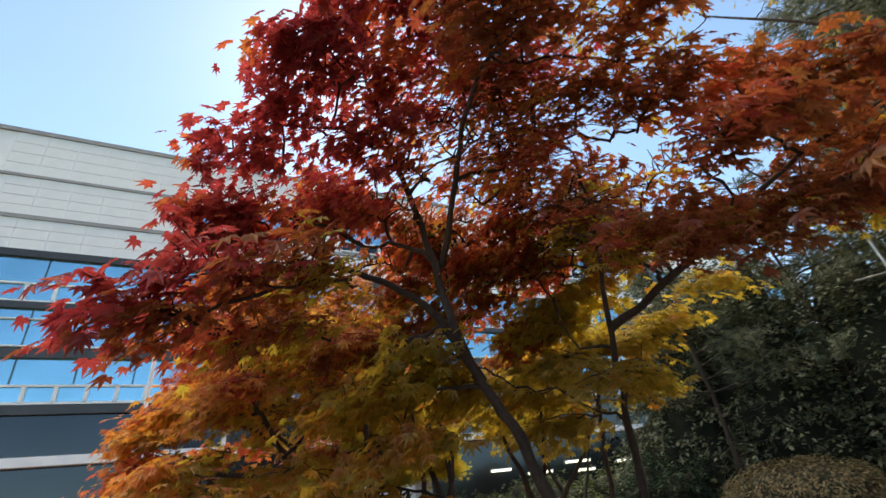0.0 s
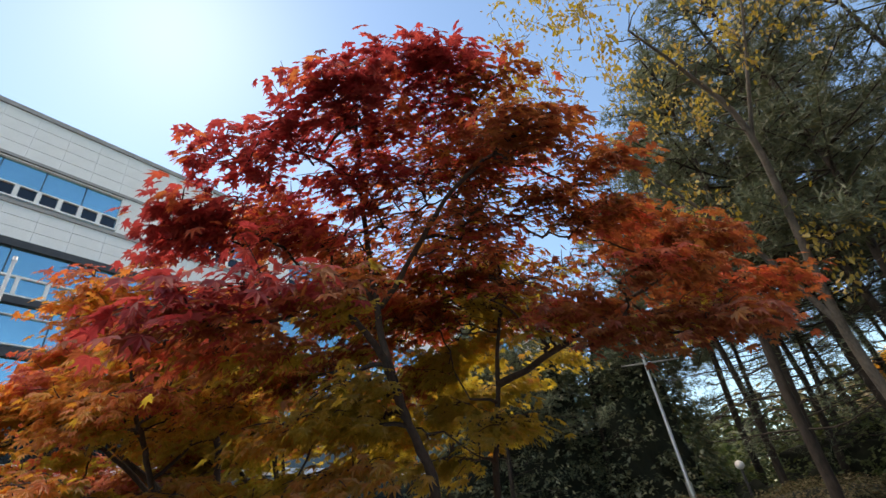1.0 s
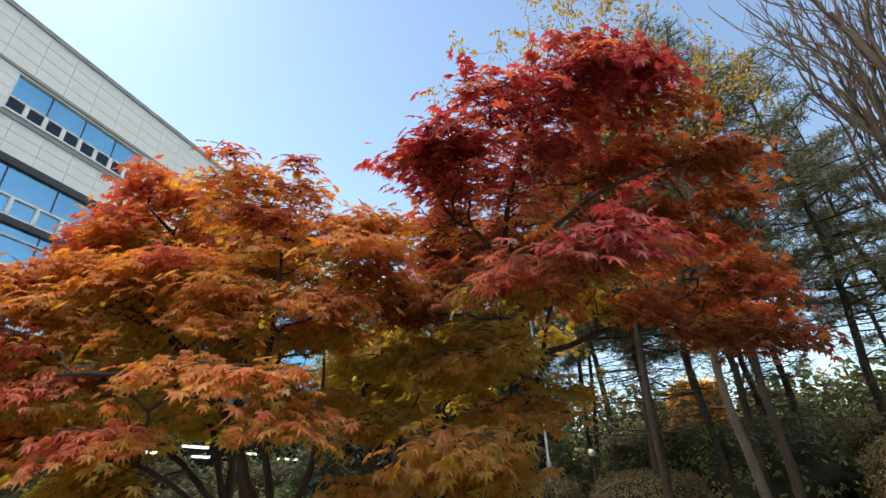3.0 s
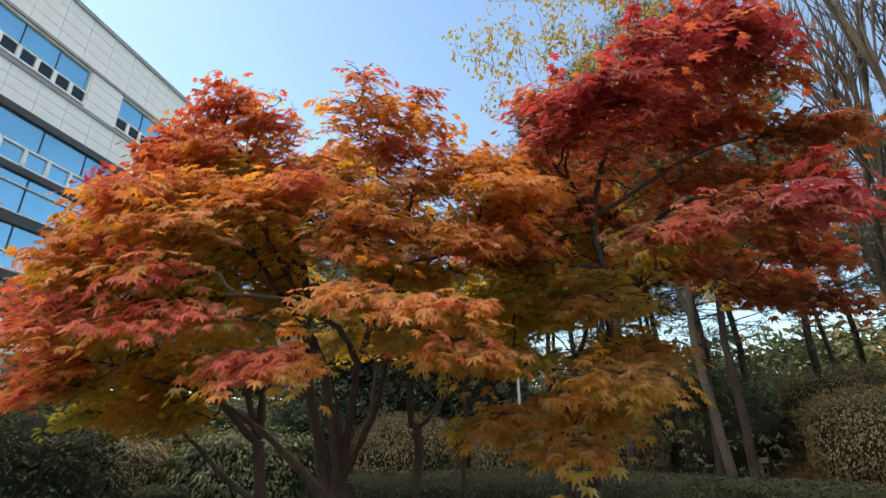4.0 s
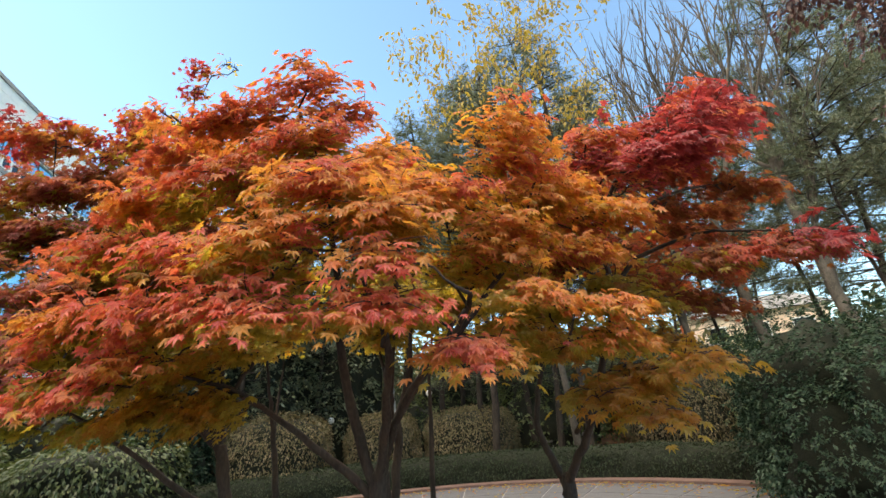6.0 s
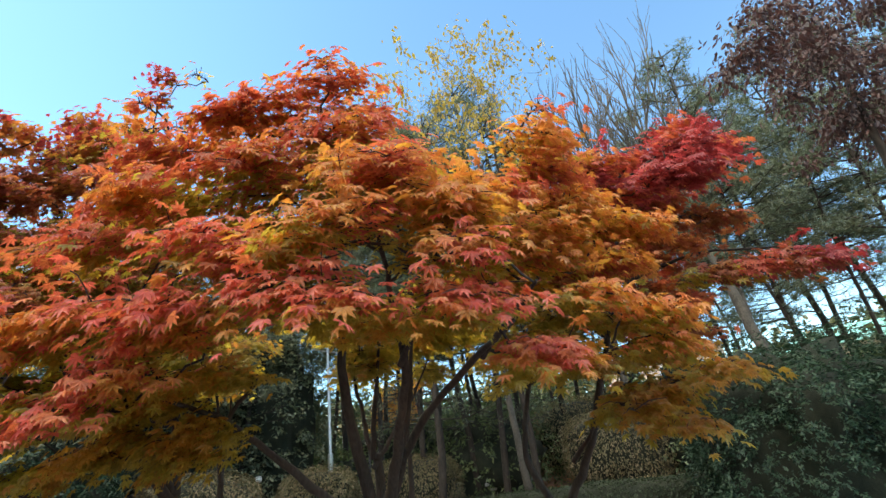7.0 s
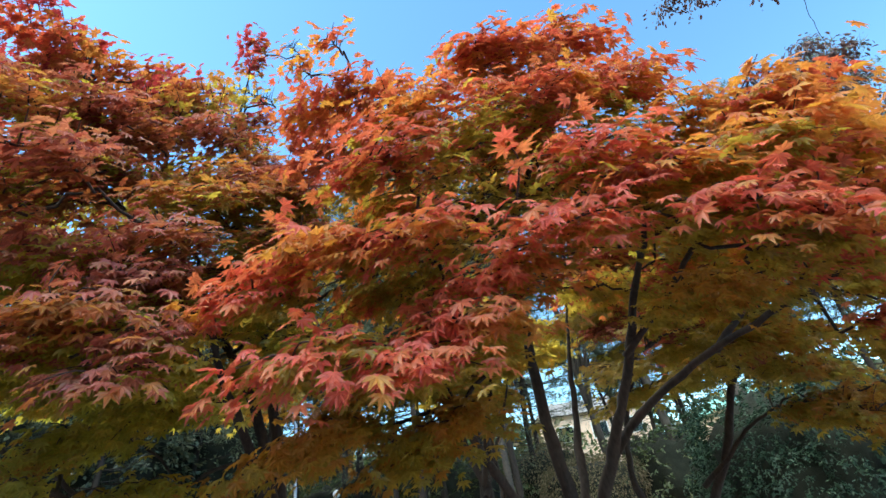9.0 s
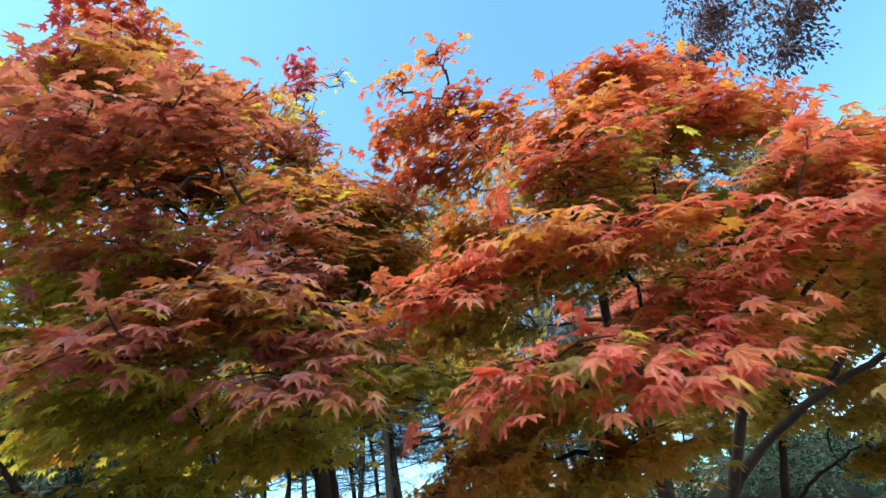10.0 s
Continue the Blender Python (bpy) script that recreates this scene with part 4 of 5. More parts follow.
TALL = [(12.6, 5.2), (14.5, 8.5)]
LOW = [(7.2, 14.5), (5.0, 17.5), (8.5, 18.5), (4.2, 14.6), (10.5, 15.0), (13.0, 2.0), (10.5, 1.6), (8.6, -1.3), (9.6, -3.3)]
rng = np.random.default_rng(7)
for k, (x, y) in enumerate(spots):
    m = pose(x, y, float(rise(x, y)) - 0.1, 0, 0, rng.uniform(0, 360))
    if (x, y) in LOW:
        m = m @ Matrix.Scale(0.68, 4)
    if (x, y) in TALL:
        m = m @ Matrix.Scale(1.15, 4)
    if k < 3:
        pines[k].matrix_basis = m
    else:
        copy_thing(pines[k % 3], m)


def bare_tree(label, base, height, seed, spread, split, up, girth, fine=4):
    """A tall leafless tree: forking limbs that thin into upright twigs."""
    rng = np.random.default_rng(seed)
    tree = thing("bare_tree", label, "tree", base)
    wood, twigs = Geo(), Geo()

    def fork(p, d, length, r, level):
        n = 5
        pts, q, dd = [p], p, d
        for _ in range(n):
            dd = dd + rng.normal(0, 0.09, 3) + np.array([0, 0, 0.05 * up])
            dd = dd / np.linalg.norm(dd)
            q = q + dd * length / n
            pts.append(q)
        (wood if level < 2 else twigs).tube(pts, np.linspace(r, r * 0.62, n + 1), 8 if level == 0 else (5 if level < 3 else 3), 0, False)
        if level >= fine + 1:
            return
        for _ in range(3 if level else 4):
            side = rng.normal(0, spread, 3)
            k = rng.integers(2, n + 1) if level else rng.integers(3, n + 1)
            nd = dd + side
            fork(pts[k], nd / np.linalg.norm(nd), length * rng.uniform(0.55, 0.8), r * 0.6, level + 1)

    fork(np.zeros(3), np.array([0.02, 0.03, 1.0]), height * split, girth * height, 0)
    part("trunk", wood.mesh("trunk", [PALEBARK], True), tree)
    tagged(part("twig", twigs.mesh("twig", [PALEBARK], True), tree), kind="stuff")
    return tree


def yellow_tree():
    """A slender tree that leans out of the grove; its high thin shoots carry a few yellow leaves."""
    rng = np.random.default_rng(31)
    base = np.array([7.75, 6.35, 0.3])
    tree = thing("yellow_tree", "slender leaning tree with sparse yellow leaves among the pines", "tree", base)
    wood, twigs, crown = Geo(), Geo(), Geo()
    stem = curve(np.array([(7.75, 6.35, 0.2), (7.4, 6.36, 1.7), (6.95, 6.3, 3.9), (6.25, 5.45, 7.2), (5.4, 5.3, 8.6), (4.4, 5.2, 9.6)]) - base, 24)
    wood.tube(stem, np.linspace(0.11, 0.02, 24), 9)
    second = curve(np.array([(6.95, 6.3, 3.9), (6.2, 6.5, 5.6), (5.0, 6.7, 7.2), (3.6, 6.8, 8.2)]) - base, 16)
    wood.tube(second, np.linspace(0.055, 0.015, 16), 7)
    third = curve(np.array([(6.25, 5.45, 7.2), (6.3, 4.9, 8.4), (6.5, 4.4, 9.8), (6.6, 4.1, 11.0)]) - base, 12)
    wood.tube(third, np.linspace(0.04, 0.012, 12), 6)
    spots = []
    for centre, radii, n in (((2.4, 6.6, 8.4), (1.6, 1.6, 1.0), 40), ((3.0, 5.0, 9.9), (1.6, 1.6, 1.1), 44), ((5.0, 5.6, 8.6), (1.6, 1.6, 1.4), 40), ((6.5, 4.3, 9.4), (1.1, 1.0, 1.4), 30), ((5.6, 6.8, 6.0), (1.2, 0.8, 1.0), 18), ((7.0, 5.6, 5.0), (0.8, 0.9, 0.9), 10)):
        d = rng.normal(size=(n, 3))
        d *= (rng.uniform(0.3, 1.1, n) / np.linalg.norm(d, axis=1))[:, None]
        spots.append(np.array(centre) - base + d * np.array(radii))
    spots = np.concatenate(spots)
    lines = np.concatenate([stem[10:], second[4:], third[2:]])
    connect(rng, list(lines), list(np.linspace(0.06, 0.02, len(lines))), list(spots), twigs, 0.12, 0.004, 4)
    for c in spots:
        e = c + np.array([rng.normal(0, 0.25), rng.normal(0, 0.25), rng.uniform(0.3, 0.9)])
        shoot = curve([c, (c + e) / 2 + rng.normal(0, 0.05, 3), e], 6)
        twigs.tube(shoot, np.linspace(0.006, 0.002, 6), 3, 0, False)
        n = rng.integers(8, 34)
        p = shoot[rng.integers(0, 6, n)] + rng.normal(0, 0.09, (n, 3))
        scatter_leaves(crown, OVAL, p, rng.uniform(0, 6.28, n), rng.normal(0.9, 0.4, n), rng.normal(0, 0.6, n), 0.11 * rng.uniform(0.7, 1.3, n), np.zeros(n, int))
    part("trunk", wood.mesh("trunk", [PALEBARK], True), tree)
    tagged(part("twig", twigs.mesh("twig", [PALEBARK], True), tree), kind="stuff")
    part("crown", crown.mesh("crown", [YELLOW]), tree)


yellow_tree()
bare_tree("leafless grey tree with upright twigs", (7.4, -0.3, 0.1), 22.0, 32, 0.26, 0.27, 2.6, 0.0085)
bare_tree("leafless grey tree with fine upright twigs behind the maples", (10.2, 0.9, 0.3), 21.0, 35, 0.24, 0.3, 2.8, 0.008)
bare_tree("leafless grey tree with fine upright twigs behind the maples", (11.4, 2.9, 0.3), 19.0, 36, 0.24, 0.3, 2.8, 0.008)
def dry_oak():
    """A tree whose dry leaves hang in drooping clumps round a leaning trunk."""
    rng = np.random.default_rng(33)
    base = np.array([2.7, -1.1, 0])
    tree = thing("dry_oak", "tree with clinging dry purple-brown leaves over the path", "tree", base)
    wood, crown = Geo(), Geo()
    trunk = curve([(0, 0, -0.05), (-0.1, 0.1, 2.5), (-0.2, 0.1, 4.6), (-0.25, 0.0, 6.4), (-0.2, -0.1, 7.4)], 20)
    wood.tube(trunk, np.linspace(0.12, 0.025, 20), 10)
    spots = []
    for centre, radii, n in (((2.3, -0.9, 7.2), (1.5, 1.5, 1.8), 46), ((0.3, 0.4, 10.8), (1.7, 1.2, 0.5), 34), ((-0.7, -0.3, 9.0), (1.1, 1.0, 0.4), 20), ((3.2, -1.9, 8.8), (1.2, 1.2, 1.2), 24), ((0.9, 0.7, 6.8), (0.7, 0.7, 0.45), 12), ((2.8, -1.6, 6.2), (1.3, 1.2, 1.2), 26)):
        d = rng.normal(size=(n, 3))
        d *= (rng.uniform(0.3, 1.1, n) / np.linalg.norm(d, axis=1))[:, None]
        spots.append(np.array(centre) - base + d * np.array(radii))
    spots = np.concatenate(spots)
    connect(rng, [p for p in trunk if p[2] > 3.5], [0.1 - 0.007 * p[2] for p in trunk if p[2] > 3.5], list(spots), wood, 0.1, 0.006, 4)
    for c in spots:
        n = rng.integers(50, 130)
        q = rng.normal(size=(n, 3)) * np.array([0.17, 0.17, 0.1])
        q[:, 2] -= 0.9 * (q[:, 0] ** 2 + q[:, 1] ** 2)
        scatter_leaves(crown, OVAL, c + q, np.arctan2(q[:, 1], q[:, 0]) + rng.normal(0, 0.6, n), rng.normal(0.8, 0.4, n), rng.normal(0, 0.5, n),
                       0.1 * rng.uniform(0.6, 1.3, n), np.zeros(n, int))
    part("trunk", wood.mesh("trunk", [PINEBARK], True), tree)
    part("crown", crown.mesh("crown", [PURPLE]), tree)


dry_oak()


# ---- thicket and far woods ----
kinds = [shrub("thicket_shrub", "loose green understorey shrub beneath the pines", (0, 0, -30), r, 60 + k, GREENLEAF, 3600, 0.12, OVAL, "understorey beneath the pines", 0.35, 0.85, 8, 0.25)
         for k, r in enumerate(((1.8, 1.6, 1.9), (2.2, 1.8, 2.6), (1.5, 1.7, 1.5)))]
rng = np.random.default_rng(17)
for k in range(60):
    a, r = radians(rng.uniform(-50, 110)), rng.uniform(13.0, 24)
    if k > 2 and -0.36 < a < -0.18:
        continue
    x, y = CENTRE[0] + r * math.cos(a), CENTRE[1] + r * math.sin(a)
    m = pose(x, y, float(rise(x, y)) - 0.1, 0, 0, rng.uniform(0, 360))
    if k < 3:
        kinds[k].matrix_basis = m
    else:
        copy_thing(kinds[k % 3], m)


def far_woods():
    rng = np.random.default_rng(77)
    ob = thing("far_woods", "distant low mixed autumn woods beyond the garden", "woods", kind="stuff")
    g = Geo()
    for _ in range(330):
        a, r = radians(rng.uniform(-75, 135)), rng.uniform(30, 60)
        if -0.34 < a < -0.2:
            continue
        x, y = CENTRE[0] + r * math.cos(a), CENTRE[1] + r * math.sin(a)
        h = rng.uniform(4.3, 7.4) * r / 42
        n = 300
        d = rng.normal(size=(n, 3))
        d /= np.linalg.norm(d, axis=1)[:, None]
        p = np.array([x, y, 0.8 + h * 0.5]) + d * np.array([h * 0.6, h * 0.6, h * 0.55]) * rng.uniform(0.6, 1.05, n)[:, None]
        scatter_leaves(g, OVAL, p, rng.uniform(0, 6.28, n), rng.normal(0, 0.7, n), rng.normal(0, 0.7, n), rng.uniform(0.5, 1.0, n) * h * 0.125,
                       np.full(n, rng.choice([0, 0, 1, 2])))
    part("foliage", g.mesh("foliage", [HEDGE, GREENLEAF, AZALEA]), ob)
    tagged(ob.children[0], kind="stuff")


far_woods()


# ---- office building ----
ALONG, OUT = np.array([0.7987, 0.6017, 0]), np.array([0.6017, -0.7987, 0])
FACE = -25.42


def facade_box(geo, s0, s1, d0, d1, z0, z1, mat=0):
    """A box on the facade: from s0 to s1 along it, d0 to d1 in front of it, z0 to z1 high."""
    v = [ALONG * s + OUT * (FACE + d) + np.array([0, 0, z]) for z in (z0, z1) for d in (d0, d1) for s in (s0, s1)]
    geo.add(v, [(0, 2, 3, 1), (4, 5, 7, 6), (0, 1, 5, 4), (2, 6, 7, 3), (0, 4, 6, 2), (1, 3, 7, 5)], mat)


def build_office():
    ob = thing("office_building", "pale granite office building with blue ribbon windows", "building")
    S0, S1 = -28.0, 60.0
    core = Geo()
    facade_box(core, S0, S1, -16, -0.5, 0, 21.6)
    part("body", core.mesh("body", [STONE]), ob)
    roof = Geo()
    facade_box(roof, S0, S1, -16, 0.12, 21.75, 22.0)
    part("roof", roof.mesh("roof", [GREYTRIM]), ob)
    bands = [(19.15, 21.75, 0.0, STONE, "wall"), (14.95, 16.6, 0.0, STONE, "wall"), (12.1, 12.4, 0.1, DARKTRIM, "spandrel"), (14.6, 14.95, 0.1, DARKTRIM, "spandrel"),
             (9.9, 10.3, 0.1, DARKTRIM, "spandrel"), (7.6, 7.95, 0.1, DARKTRIM, "spandrel"), (5.65, 6.0, 0.25, WHITEFRAME, "ledge"), (0, 0.6, 0.0, STONE, "wall")]
    for z0, z1, d, mat, nm in bands:
        g = Geo()
        facade_box(g, S0, S1, -0.5, d, z0, z1)
        part(nm, g.mesh(nm, [mat]), ob)
    for z0, z1 in ((19.0, 19.15), (16.6, 16.8)):
        g = Geo()
        facade_box(g, S0, S1, -0.5, 0.1, z0, z1)
        part("string_course", g.mesh("string_course", [GREYTRIM]), ob)
    glassy = [(12.4, 14.6), (10.3, 12.1), (7.95, 9.9)]
    for z0, z1 in glassy:
        g = Geo()
        facade_box(g, S0, S1, -0.5, -0.06, z0, z1)
        part("glazing", g.mesh("glazing", [BLUEGLASS]), ob)
    for z0, z1 in ((0.6, 5.65), (6.0, 7.6)):
        g = Geo()
        facade_box(g, S0, S1, -0.5, -0.06, z0, z1)
        part("glazing", g.mesh("glazing", [DARKGLASS]), ob)
    # top-floor windows, 7 m wide, and the piers between
    for k in range(-1, 6):
        s0 = 7.1 + 8.3 * k
        pier = Geo()
        facade_box(pier, s0 + 6.5, s0 + 8.3, -0.5, 0.0, 16.8, 19.0)
        part("pier", pier.mesh("pier", [STONE]), ob)
        win = part("window", None, ob)
        g = Geo()
        facade_box(g, s0, s0 + 6.5, -0.5, -0.12, 16.8, 19.0)
        part("pane", g.mesh("pane", [BLUEGLASS]), win)
        f = Geo()
        facade_box(f, s0, s0 + 0.06, -0.12, 0.02, 17.0, 18.95)
        facade_box(f, s0 + 6.44, s0 + 6.5, -0.12, 0.02, 17.0, 18.95)
        facade_box(f, s0, s0 + 6.5, -0.12, 0.02, 18.92, 18.98)
        facade_box(f, s0, s0 + 6.5, -0.12, 0.02, 16.95, 17.03)
        facade_box(f, s0, s0 + 6.5, -0.12, 0.02, 17.62, 17.68)
        for q in range(1, 8):
            facade_box(f, s0 + q * 0.8125 - 0.09, s0 + q * 0.8125 + 0.09, -0.12, 0.02, 17.03, 17.62)
        part("frame", f.mesh("frame", [WHITEFRAME]), win)
        for q in range(8):
            g = Geo()
            facade_box(g, s0 + q * 0.8125 + 0.1, s0 + q * 0.8125 + 0.7125, -0.12, -0.06, 17.05, 17.6)
            part("casement", g.mesh("casement", [DARKGLASS]), win)
        for q in (1, 2, 3):
            g = Geo()
            facade_box(g, s0 + q * 1.625 - 0.02, s0 + q * 1.625 + 0.02, -0.12, -0.09, 17.68, 18.92)
            part("mullion", g.mesh("mullion", [DARKTRIM]), win)
    g = Geo()
    facade_box(g, S0, -1.2, -0.5, 0.0, 16.8, 19.0)
    part("wall", g.mesh("wall", [STONE]), ob)
    # granite panels with open joints
    def panel(width, height):
        g = Geo()
        w, h = width - 0.016, height - 0.016
        v = [ALONG * a + OUT * d + np.array([0, 0, z]) for d, e in ((0, 0), (0.03, 0), (0.04, 0.012)) for a, z in ((e, e), (w - e, e), (w - e, h - e), (e, h - e))]
        f = [(8, 9, 10, 11)] + [(k + j, k + (j + 1) % 4, k + 4 + (j + 1) % 4, k + 4 + j) for k in (0, 4) for j in range(4)]
        g.add(v, np.array(f))
        return g.mesh("panel", [STONE])
    for z0, rows, height, s_from, s_to, width in ((19.15, 4, 0.65, -9.5, 30.0, 1.317), (14.95, 3, 0.55, -9.5, 30.0, 1.317), (16.8, 4, 0.55, -9.2, -1.3, 1.32)):
        me = panel(width, height)
        for r in range(rows):
            for s in np.arange(s_from, s_to - 0.1, width):
                part("panel", me, ob).location = ALONG * s + OUT * FACE + np.array([0, 0, z0 + r * height + 0.015])
    me = panel(1.78, 0.55)
    for k in range(-1, 3):
        for r in range(4):
            part("panel", me, ob).location = ALONG * (13.62 + 8.3 * k) + OUT * FACE + np.array([0, 0, 16.815 + r * 0.55])
    # ribbon windows below
    for z0, z1 in ((12.45, 13.3), (8.05, 8.75)):
        f = Geo()
        facade_box(f, S0, S1, -0.06, 0.04, z0 - 0.05, z0 + 0.05)
        facade_box(f, S0, S1, -0.06, 0.04, z1 - 0.04, z1 + 0.04)
        for s in np.arange(S0, S1, 1.05):
            facade_box(f, s - 0.07, s + 0.07, -0.06, 0.04, z0, z1)
        part("ribbon_frame", f.mesh("ribbon_frame", [WHITEFRAME]), ob)
    for z0, z1 in ((13.34, 14.6), (10.3, 12.1), (8.8, 9.9)):
        m = Geo()
        facade_box(m, -0.025, 0.025, -0.06 - FACE, -0.03 - FACE, z0, z1)
        me = m.mesh("mullion", [DARKTRIM])
        for s in np.arange(S0 + 0.5, S1, 2.1):
            part("mullion", me, ob).location = ALONG * s + OUT * FACE
    g = Geo()
    facade_box(g, S0, S1, -0.06, 0.06, 10.38, 10.44)
    facade_box(g, S0, S1, -0.06, 0.06, 11.6, 11.64)
    part("rail", g.mesh("rail", [WHITEFRAME]), ob)


build_office()


def strip_light(s, z, length):
    ob = thing("strip_light", "lit fluorescent strip lamp at the office's ground floor", "lamp", ALONG * s + OUT * (FACE + 0.05) + np.array([0, 0, z]), "ground-floor strip lamps")
    g = Geo()
    v = [ALONG * a + OUT * d + np.array([0, 0, h]) for h in (-0.05, 0.05) for d in (-0.1, 0.06) for a in (0, length)]
    g.add(v, [(0, 2, 3, 1), (4, 5, 7, 6), (0, 1, 5, 4), (2, 6, 7, 3), (0, 4, 6, 2), (1, 3, 7, 5)])
    part("tube", g.mesh("tube", [LIT]), ob)
    g = Geo()
    v = [ALONG * a + OUT * d + np.array([0, 0, h]) for h in (0.05, 0.1) for d in (-0.1, 0.08) for a in (-0.05, length + 0.05)]
    g.add(v, [(0, 2, 3, 1), (4, 5, 7, 6), (0, 1, 5, 4), (2, 6, 7, 3), (0, 4, 6, 2), (1, 3, 7, 5)])
    part("housing", g.mesh("housing", [WHITEFRAME]), ob)


for s, z, length in ((-2.5, 3.4, 2.4), (1.5, 3.1, 1.8), (15.2, 4.0, 1.2), (17.6, 3.7, 1.6), (20.4, 4.1, 1.8), (21.2, 3.6, 1.2), (24.5, 3.9, 2.0), (29.0, 3.7, 2.4), (34.0, 4.0, 2.0), (39.0, 3.8, 2.4)):
    strip_light(s, z, length)


def roof_antenna():
    ob = thing("roof_antenna", "thin bent antenna on the office roof edge", "antenna", ALONG * 23.0 + OUT * (FACE - 0.2) + np.array([0, 0, 22.0]))
    g = Geo()
    g.tube([(0, 0, -0.02), (0, 0, 0.7)], [0.05, 0.04], 8)
    part("mast", g.mesh("mast", [STEEL], True), ob)
    g = Geo()
    g.tube([-ALONG * 0.35 + [0, 0, 0.62], ALONG * 0.3 + [0, 0, 0.78]], [0.04, 0.03], 8)
    part("arm", g.mesh("arm", [STEEL], True), ob)


roof_antenna()


# ---- lamps, flagpoles ----
def street_lamp():
    x, y = 7.5, 11.8
    ob = thing("street_lamp", "slim galvanised lamp post with a stepped foot and cross arms", "lamp", (x, y, float(rise(x, y)) - 0.05))
    g = Geo()
    g.tube([(0, 0, 0), (0, 0, 2.05)], [0.085, 0.075], 14)
    part("foot", g.mesh("foot", [STEEL], True), ob)
    g = Geo()
    g.tube([(0, 0, 2.0), (0, 0, 2.08), (0, 0, 6.4)], [0.07, 0.045, 0.034], 12)
    part("pole", g.mesh("pole", [STEEL], True), ob)
    for a, reach in ((-18, 0.95), (162, 0.65)):
        g = Geo()
        d = np.array([math.cos(radians(a)), math.sin(radians(a)), 0])
        g.tube([d * 0.02 + [0, 0, 5.02], d * reach + [0, 0, 5.02]], [0.022, 0.018], 8)
        part("arm", g.mesh("arm", [STEEL], True), ob)


street_lamp()


def globe_lamp(x, y, top):
    z = float(rise(x, y)) - 0.05
    ob = thing("globe_lamp", "short garden lamp with a white opal globe", "lamp", (x, y, z))
    g = Geo()
    g.tube([(0, 0, 0), (0, 0, top - z - 0.16)], [0.03, 0.03], 10)
    part("post", g.mesh("post", [DARKTRIM], True), ob)
    bm = bmesh.new()
    bmesh.ops.create_uvsphere(bm, u_segments=20, v_segments=12, radius=0.1, matrix=Matrix.Translation((0, 0, top - z - 0.06)))
    me = bpy.data.meshes.new("globe")
    bm.to_mesh(me)
    me.materials.append(OPAL)
    for p in me.polygons:
        p.use_smooth = True
    part("globe", me, ob)


globe_lamp(8.43, 11.01, 2.42)
globe_lamp(6.9, 13.74, 1.83)


def kiosk():
    ob = thing("kiosk", "small white kiosk with an overhanging flat roof", "kiosk", (-6.4, 16.6, 0))
    g = Geo()
    g.box(0, 0, -0.05, 2.1, 2.4, 3.3)
    part("wall", g.mesh("wall", [WHITEFRAME]), ob)
    g = Geo()
    g.box(-0.3, -0.5, 3.3, 3.0, 2.9, 3.52)
    part("roof", g.mesh("roof", [WHITEFRAME]), ob)
    for x in (0.35, 1.2):
        win = part("window", None, ob)
        f = Geo()
        f.box(x, -0.05, 1.1, x + 0.7, 0.0, 2.2)
        part("frame", f.mesh("frame", [STEEL]), win)
        f = Geo()
        f.box(x + 0.06, -0.06, 1.16, x + 0.64, -0.05, 2.14)
        part("pane", f.mesh("pane", [DARKGLASS]), win)


kiosk()


def stone_bench():
    ob = thing("stone_bench", "low grey stone bench on leaf litter by the hedge", "bench", (10.5, 7.25, float(rise(10.5, 7.25)) - 0.06))
    ob.rotation_euler = (0, 0, radians(102))
    g = Geo()
    g.box(-0.8, -0.2, 0.42, 0.8, 0.2, 0.52)
    part("seat", g.mesh("seat", [GREYTRIM]), ob)
    for x in (-0.65, 0.45):
        g = Geo()
        g.box(x, -0.16, 0.0, x + 0.2, 0.16, 0.42)
        part("support", g.mesh("support", [GREYTRIM]), ob)


stone_bench()


def flagpole(x, y, h):
    ob = thing("flagpole", "white flagpole in front of the office building", "flagpole", (x, y, 0), "flagpoles")
    g = Geo()
    g.tube([(0, 0, -0.05), (0, 0, h)], [0.07, 0.045], 12)
    part("pole", g.mesh("pole", [WHITEFRAME], True), ob)
    g = Geo()
    g.tube([(0, 0, h), (0, 0, h + 0.14)], [0.07, 0.05], 10)
    part("finial", g.mesh("finial", [STEEL], True), ob)


FLAGBLUE = surface("blue_flag_cloth", (0.03, 0.1, 0.32), (0.05, 0.16, 0.42), 6, 60, 0.8, 0.2)


def furled_flag(pole_x, pole_y, top):
    """A flag hanging limp in folds beside its pole."""
    ob = thing("flag", "limp blue flag hanging in folds from a white flagpole", "flag", (pole_x, pole_y, top))
    g = Geo()
    u, v = np.meshgrid(np.linspace(0, 1, 14), np.linspace(0, 1, 10))
    p = np.stack([0.06 + 0.3 * u * (0.4 + 0.6 * (1 - v)), 0.07 * np.sin(u * 15 + v * 2), -v * 1.25 - 0.25 * u * u], -1)
    i, j = np.meshgrid(np.arange(9), np.arange(13), indexing="ij")
    q = i * 14 + j
    f = np.stack([q, q + 1, q + 15, q + 14], -1).reshape(-1, 4)
    g.add(p.reshape(-1, 3), f)
    g.add(p.reshape(-1, 3) + [0, 0.012, 0], f[:, ::-1])
    part("cloth", g.mesh("cloth", [FLAGBLUE], True), ob)


flagpole(-10.2, 12.2, 9.6)
furled_flag(-10.2, 12.2, 8.6)
flagpole(-9.2, 14.2, 9.6)


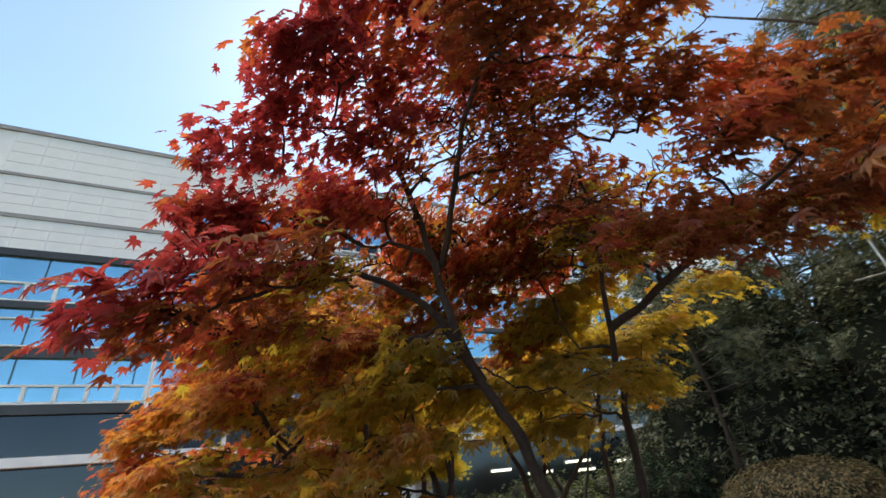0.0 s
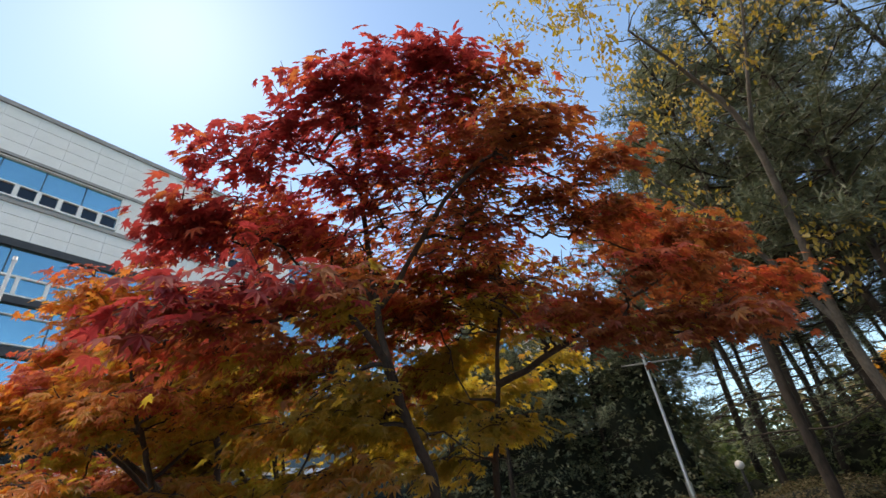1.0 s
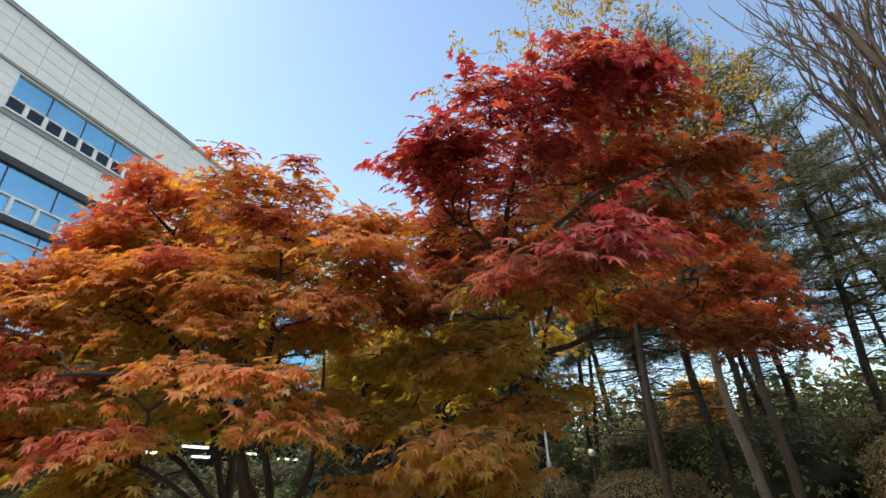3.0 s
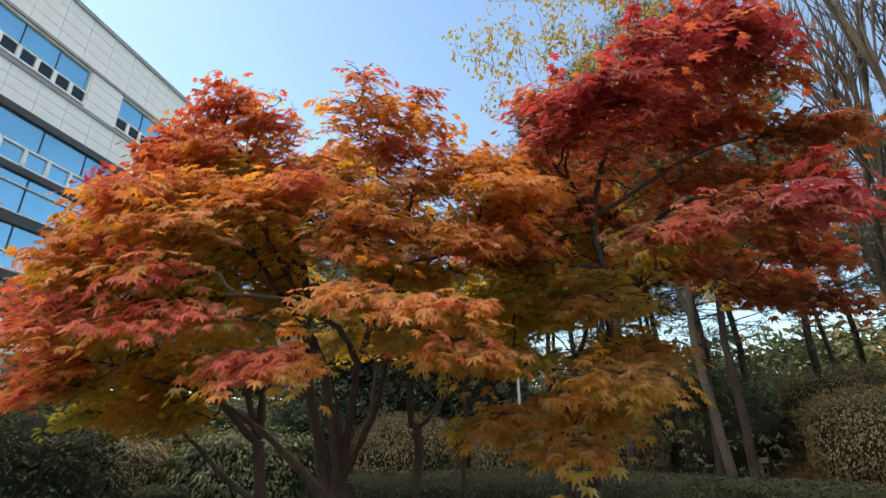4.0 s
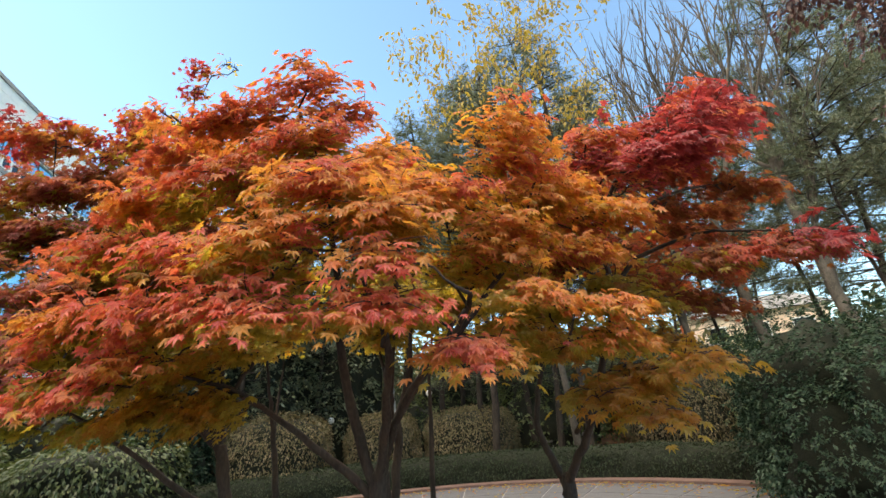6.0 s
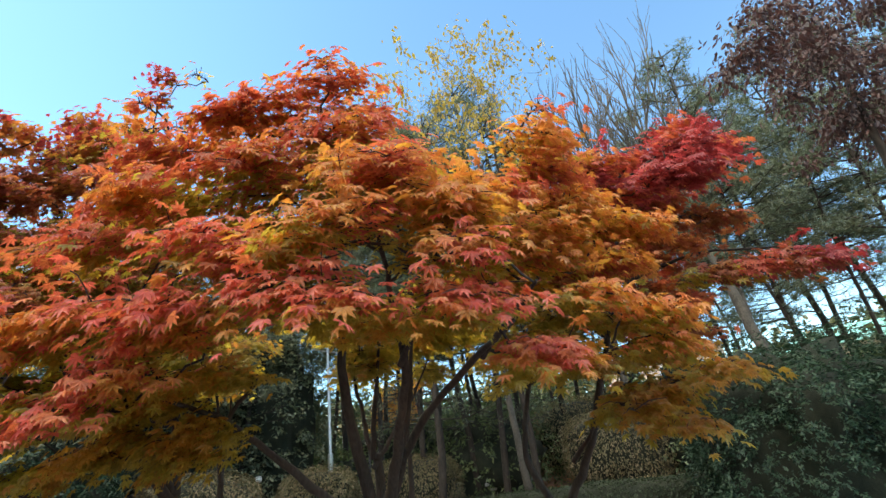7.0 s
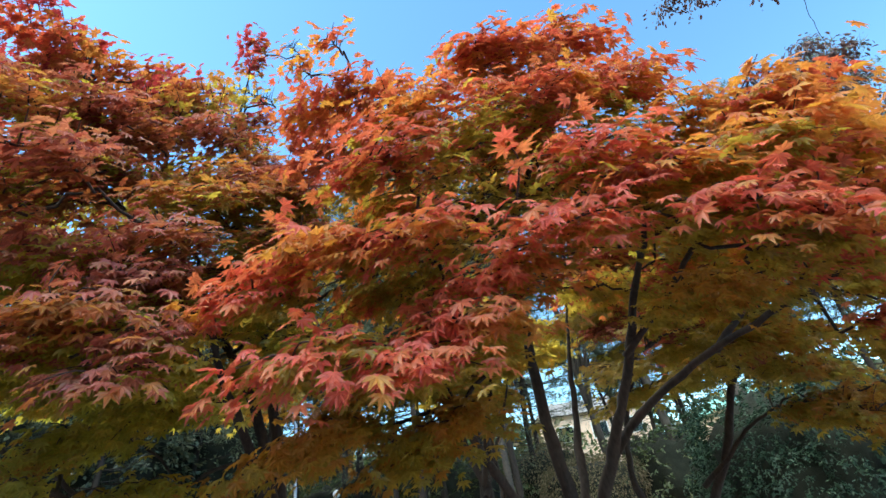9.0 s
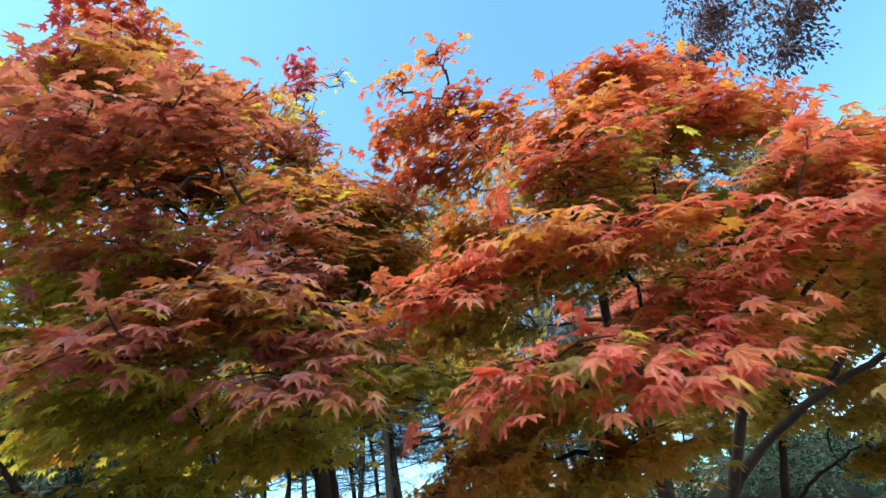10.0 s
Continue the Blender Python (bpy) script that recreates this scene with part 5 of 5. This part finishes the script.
# ---- house beyond the grove ----
def house(at, size, wall, roof, label):
    ob = thing("far_house", label, "house", at)
    w, d, h = size
    g = Geo()
    g.box(0, -w / 2, -0.5, d, w / 2, h)
    part("wall", g.mesh("wall", [wall]), ob)
    g = Geo()
    e = 0.5
    g.add([(-e, -w / 2 - e, h), (d + e, -w / 2 - e, h), (d + e, w / 2 + e, h), (-e, w / 2 + e, h), (d / 2, -w / 2 + 1, h + 1.6), (d / 2, w / 2 - 1, h + 1.6)],
          [(3, 2, 1, 0)])
    g.add([(-e, -w / 2 - e, h), (-e, w / 2 + e, h), (d / 2, w / 2 - 1, h + 1.6), (d / 2, -w / 2 + 1, h + 1.6)], [(0, 3, 2, 1)])
    g.add([(d + e, -w / 2 - e, h), (d + e, w / 2 + e, h), (d / 2, w / 2 - 1, h + 1.6), (d / 2, -w / 2 + 1, h + 1.6)], [(0, 1, 2, 3)])
    g.add([(-e, -w / 2 - e, h), (d + e, -w / 2 - e, h), (d / 2, -w / 2 + 1, h + 1.6), (-e, w / 2 + e, h), (d + e, w / 2 + e, h), (d / 2, w / 2 - 1, h + 1.6)], [(0, 1, 2), (3, 5, 4)])
    part("roof", g.mesh("roof", [roof]), ob)
    for y in np.arange(-w / 2 + 1.6, w / 2 - 1, 2.8):
        win = part("window", None, ob)
        f = Geo()
        f.box(-0.06, y - 0.7, h - 2.1, 0.0, y + 0.7, h - 0.8)
        part("frame", f.mesh("frame", [WHITEFRAME]), win)
        f = Geo()
        f.box(-0.075, y - 0.6, h - 2.0, -0.06, y + 0.6, h - 0.9)
        part("pane", f.mesh("pane", [DARKGLASS]), win)


TEAL = surface("teal_roof", (0.16, 0.42, 0.38), (0.24, 0.52, 0.47), 2, 20, 0.6, 0.05)
house((36.0, -2.6, 0.8), (9.0, 7.0, 6.2), PLASTER, ROOFTILE, "sunlit peach-coloured house beyond the trees")
house((31.0, -15.0, 0.8), (8.0, 7.0, 4.4), PLASTER, TEAL, "sunlit house with a teal roof beyond the yew")


# ---- paving, last: slabs of the round path ----
def paving():
    ob = new("pavement")
    tagged(ob, "pale concrete slabs of the round path with red edging", "pavement", kind="structure")
    base = Geo()
    a = np.linspace(0, 2 * np.pi, 97)[:-1]
    ring = lambda r, z: np.stack([CENTRE[0] + r * np.cos(a), CENTRE[1] + r * np.sin(a), np.full(96, z)], 1)
    v = np.concatenate([ring(2.9, -0.012), ring(PLAZA, -0.012)])
    i = np.arange(96)
    base.add(v, np.stack([i, (i + 1) % 96, 96 + (i + 1) % 96, 96 + i][::-1], 1))
    part("bedding", base.mesh("bedding", [BEDDING]), ob)
    n = 44
    w = 2 * np.pi / n

    def wedge(r0, r1, gap, z):
        g = Geo()
        vs = []
        for zz, inset in ((-0.02, 0), (z - 0.006, 0), (z, 0.008)):
            for r, q in ((r0 + inset, -w / 2 + (gap + inset) / r0), (r1 - inset, -w / 2 + (gap + inset) / r1), (r1 - inset, w / 2 - (gap + inset) / r1), (r0 + inset, w / 2 - (gap + inset) / r0)):
                vs.append((r * math.cos(q), r * math.sin(q), zz))
        f = [(8, 9, 10, 11)]
        for k in (0, 4):
            f += [(k + j, k + (j + 1) % 4, k + 4 + (j + 1) % 4, k + 4 + j) for j in range(4)]
        g.add(vs, np.array(f))
        return g

    for nm, r0, r1, gap, z, mat in (("slab", 2.94, 3.9, 0.014, 0.0, SLAB), ("slab", 3.93, 4.87, 0.014, 0.0, SLAB), ("slab", 4.9, 6.05, 0.014, 0.0, SLAB), ("slab", 6.08, 7.22, 0.014, 0.0, SLAB), ("edging", 7.25, 7.6, 0.004, 0.05, EDGE)):
        me = wedge(r0, r1, gap, z).mesh(nm, [mat])
        for k in range(n):
            p = part(nm, me, ob)
            p.matrix_basis = Matrix.Translation((CENTRE[0], CENTRE[1], 0)) @ Matrix.Rotation(k * w, 4, "Z")


paving()


# ---- fallen leaves ----
def fallen_leaves():
    rng = np.random.default_rng(91)
    ob = thing("fallen_leaves", "scattered dry orange and brown leaves on path and soil", "leaves", kind="stuff")
    g = Geo()
    n = 5200
    a = np.radians(rng.uniform(-70, 160, n))
    r = np.where(rng.uniform(size=n) < 0.3, 7.22 - np.abs(rng.normal(0, 0.35, n)), rng.uniform(8.9, 13.5, n))
    r = np.where(rng.uniform(size=n) < 0.08, rng.uniform(3.2, 7.0, n), r)
    x, y = CENTRE[0] + r * np.cos(a), CENTRE[1] + r * np.sin(a)
    z = np.where(r < 7.7, 0.014, rise(x, y) + 0.03)
    scatter_leaves(g, MAPLE5, np.stack([x, y, z], 1), rng.uniform(0, 6.28, n), rng.normal(0, 0.18, n), rng.normal(0, 0.2, n),
                   0.055 * rng.uniform(0.7, 1.2, n), rng.integers(0, 3, n))
    tagged(part("leaf", g.mesh("leaf", [LEAF["rust"], LEAF["gold"], LEAF["olive"]]), ob), kind="stuff")


fallen_leaves()
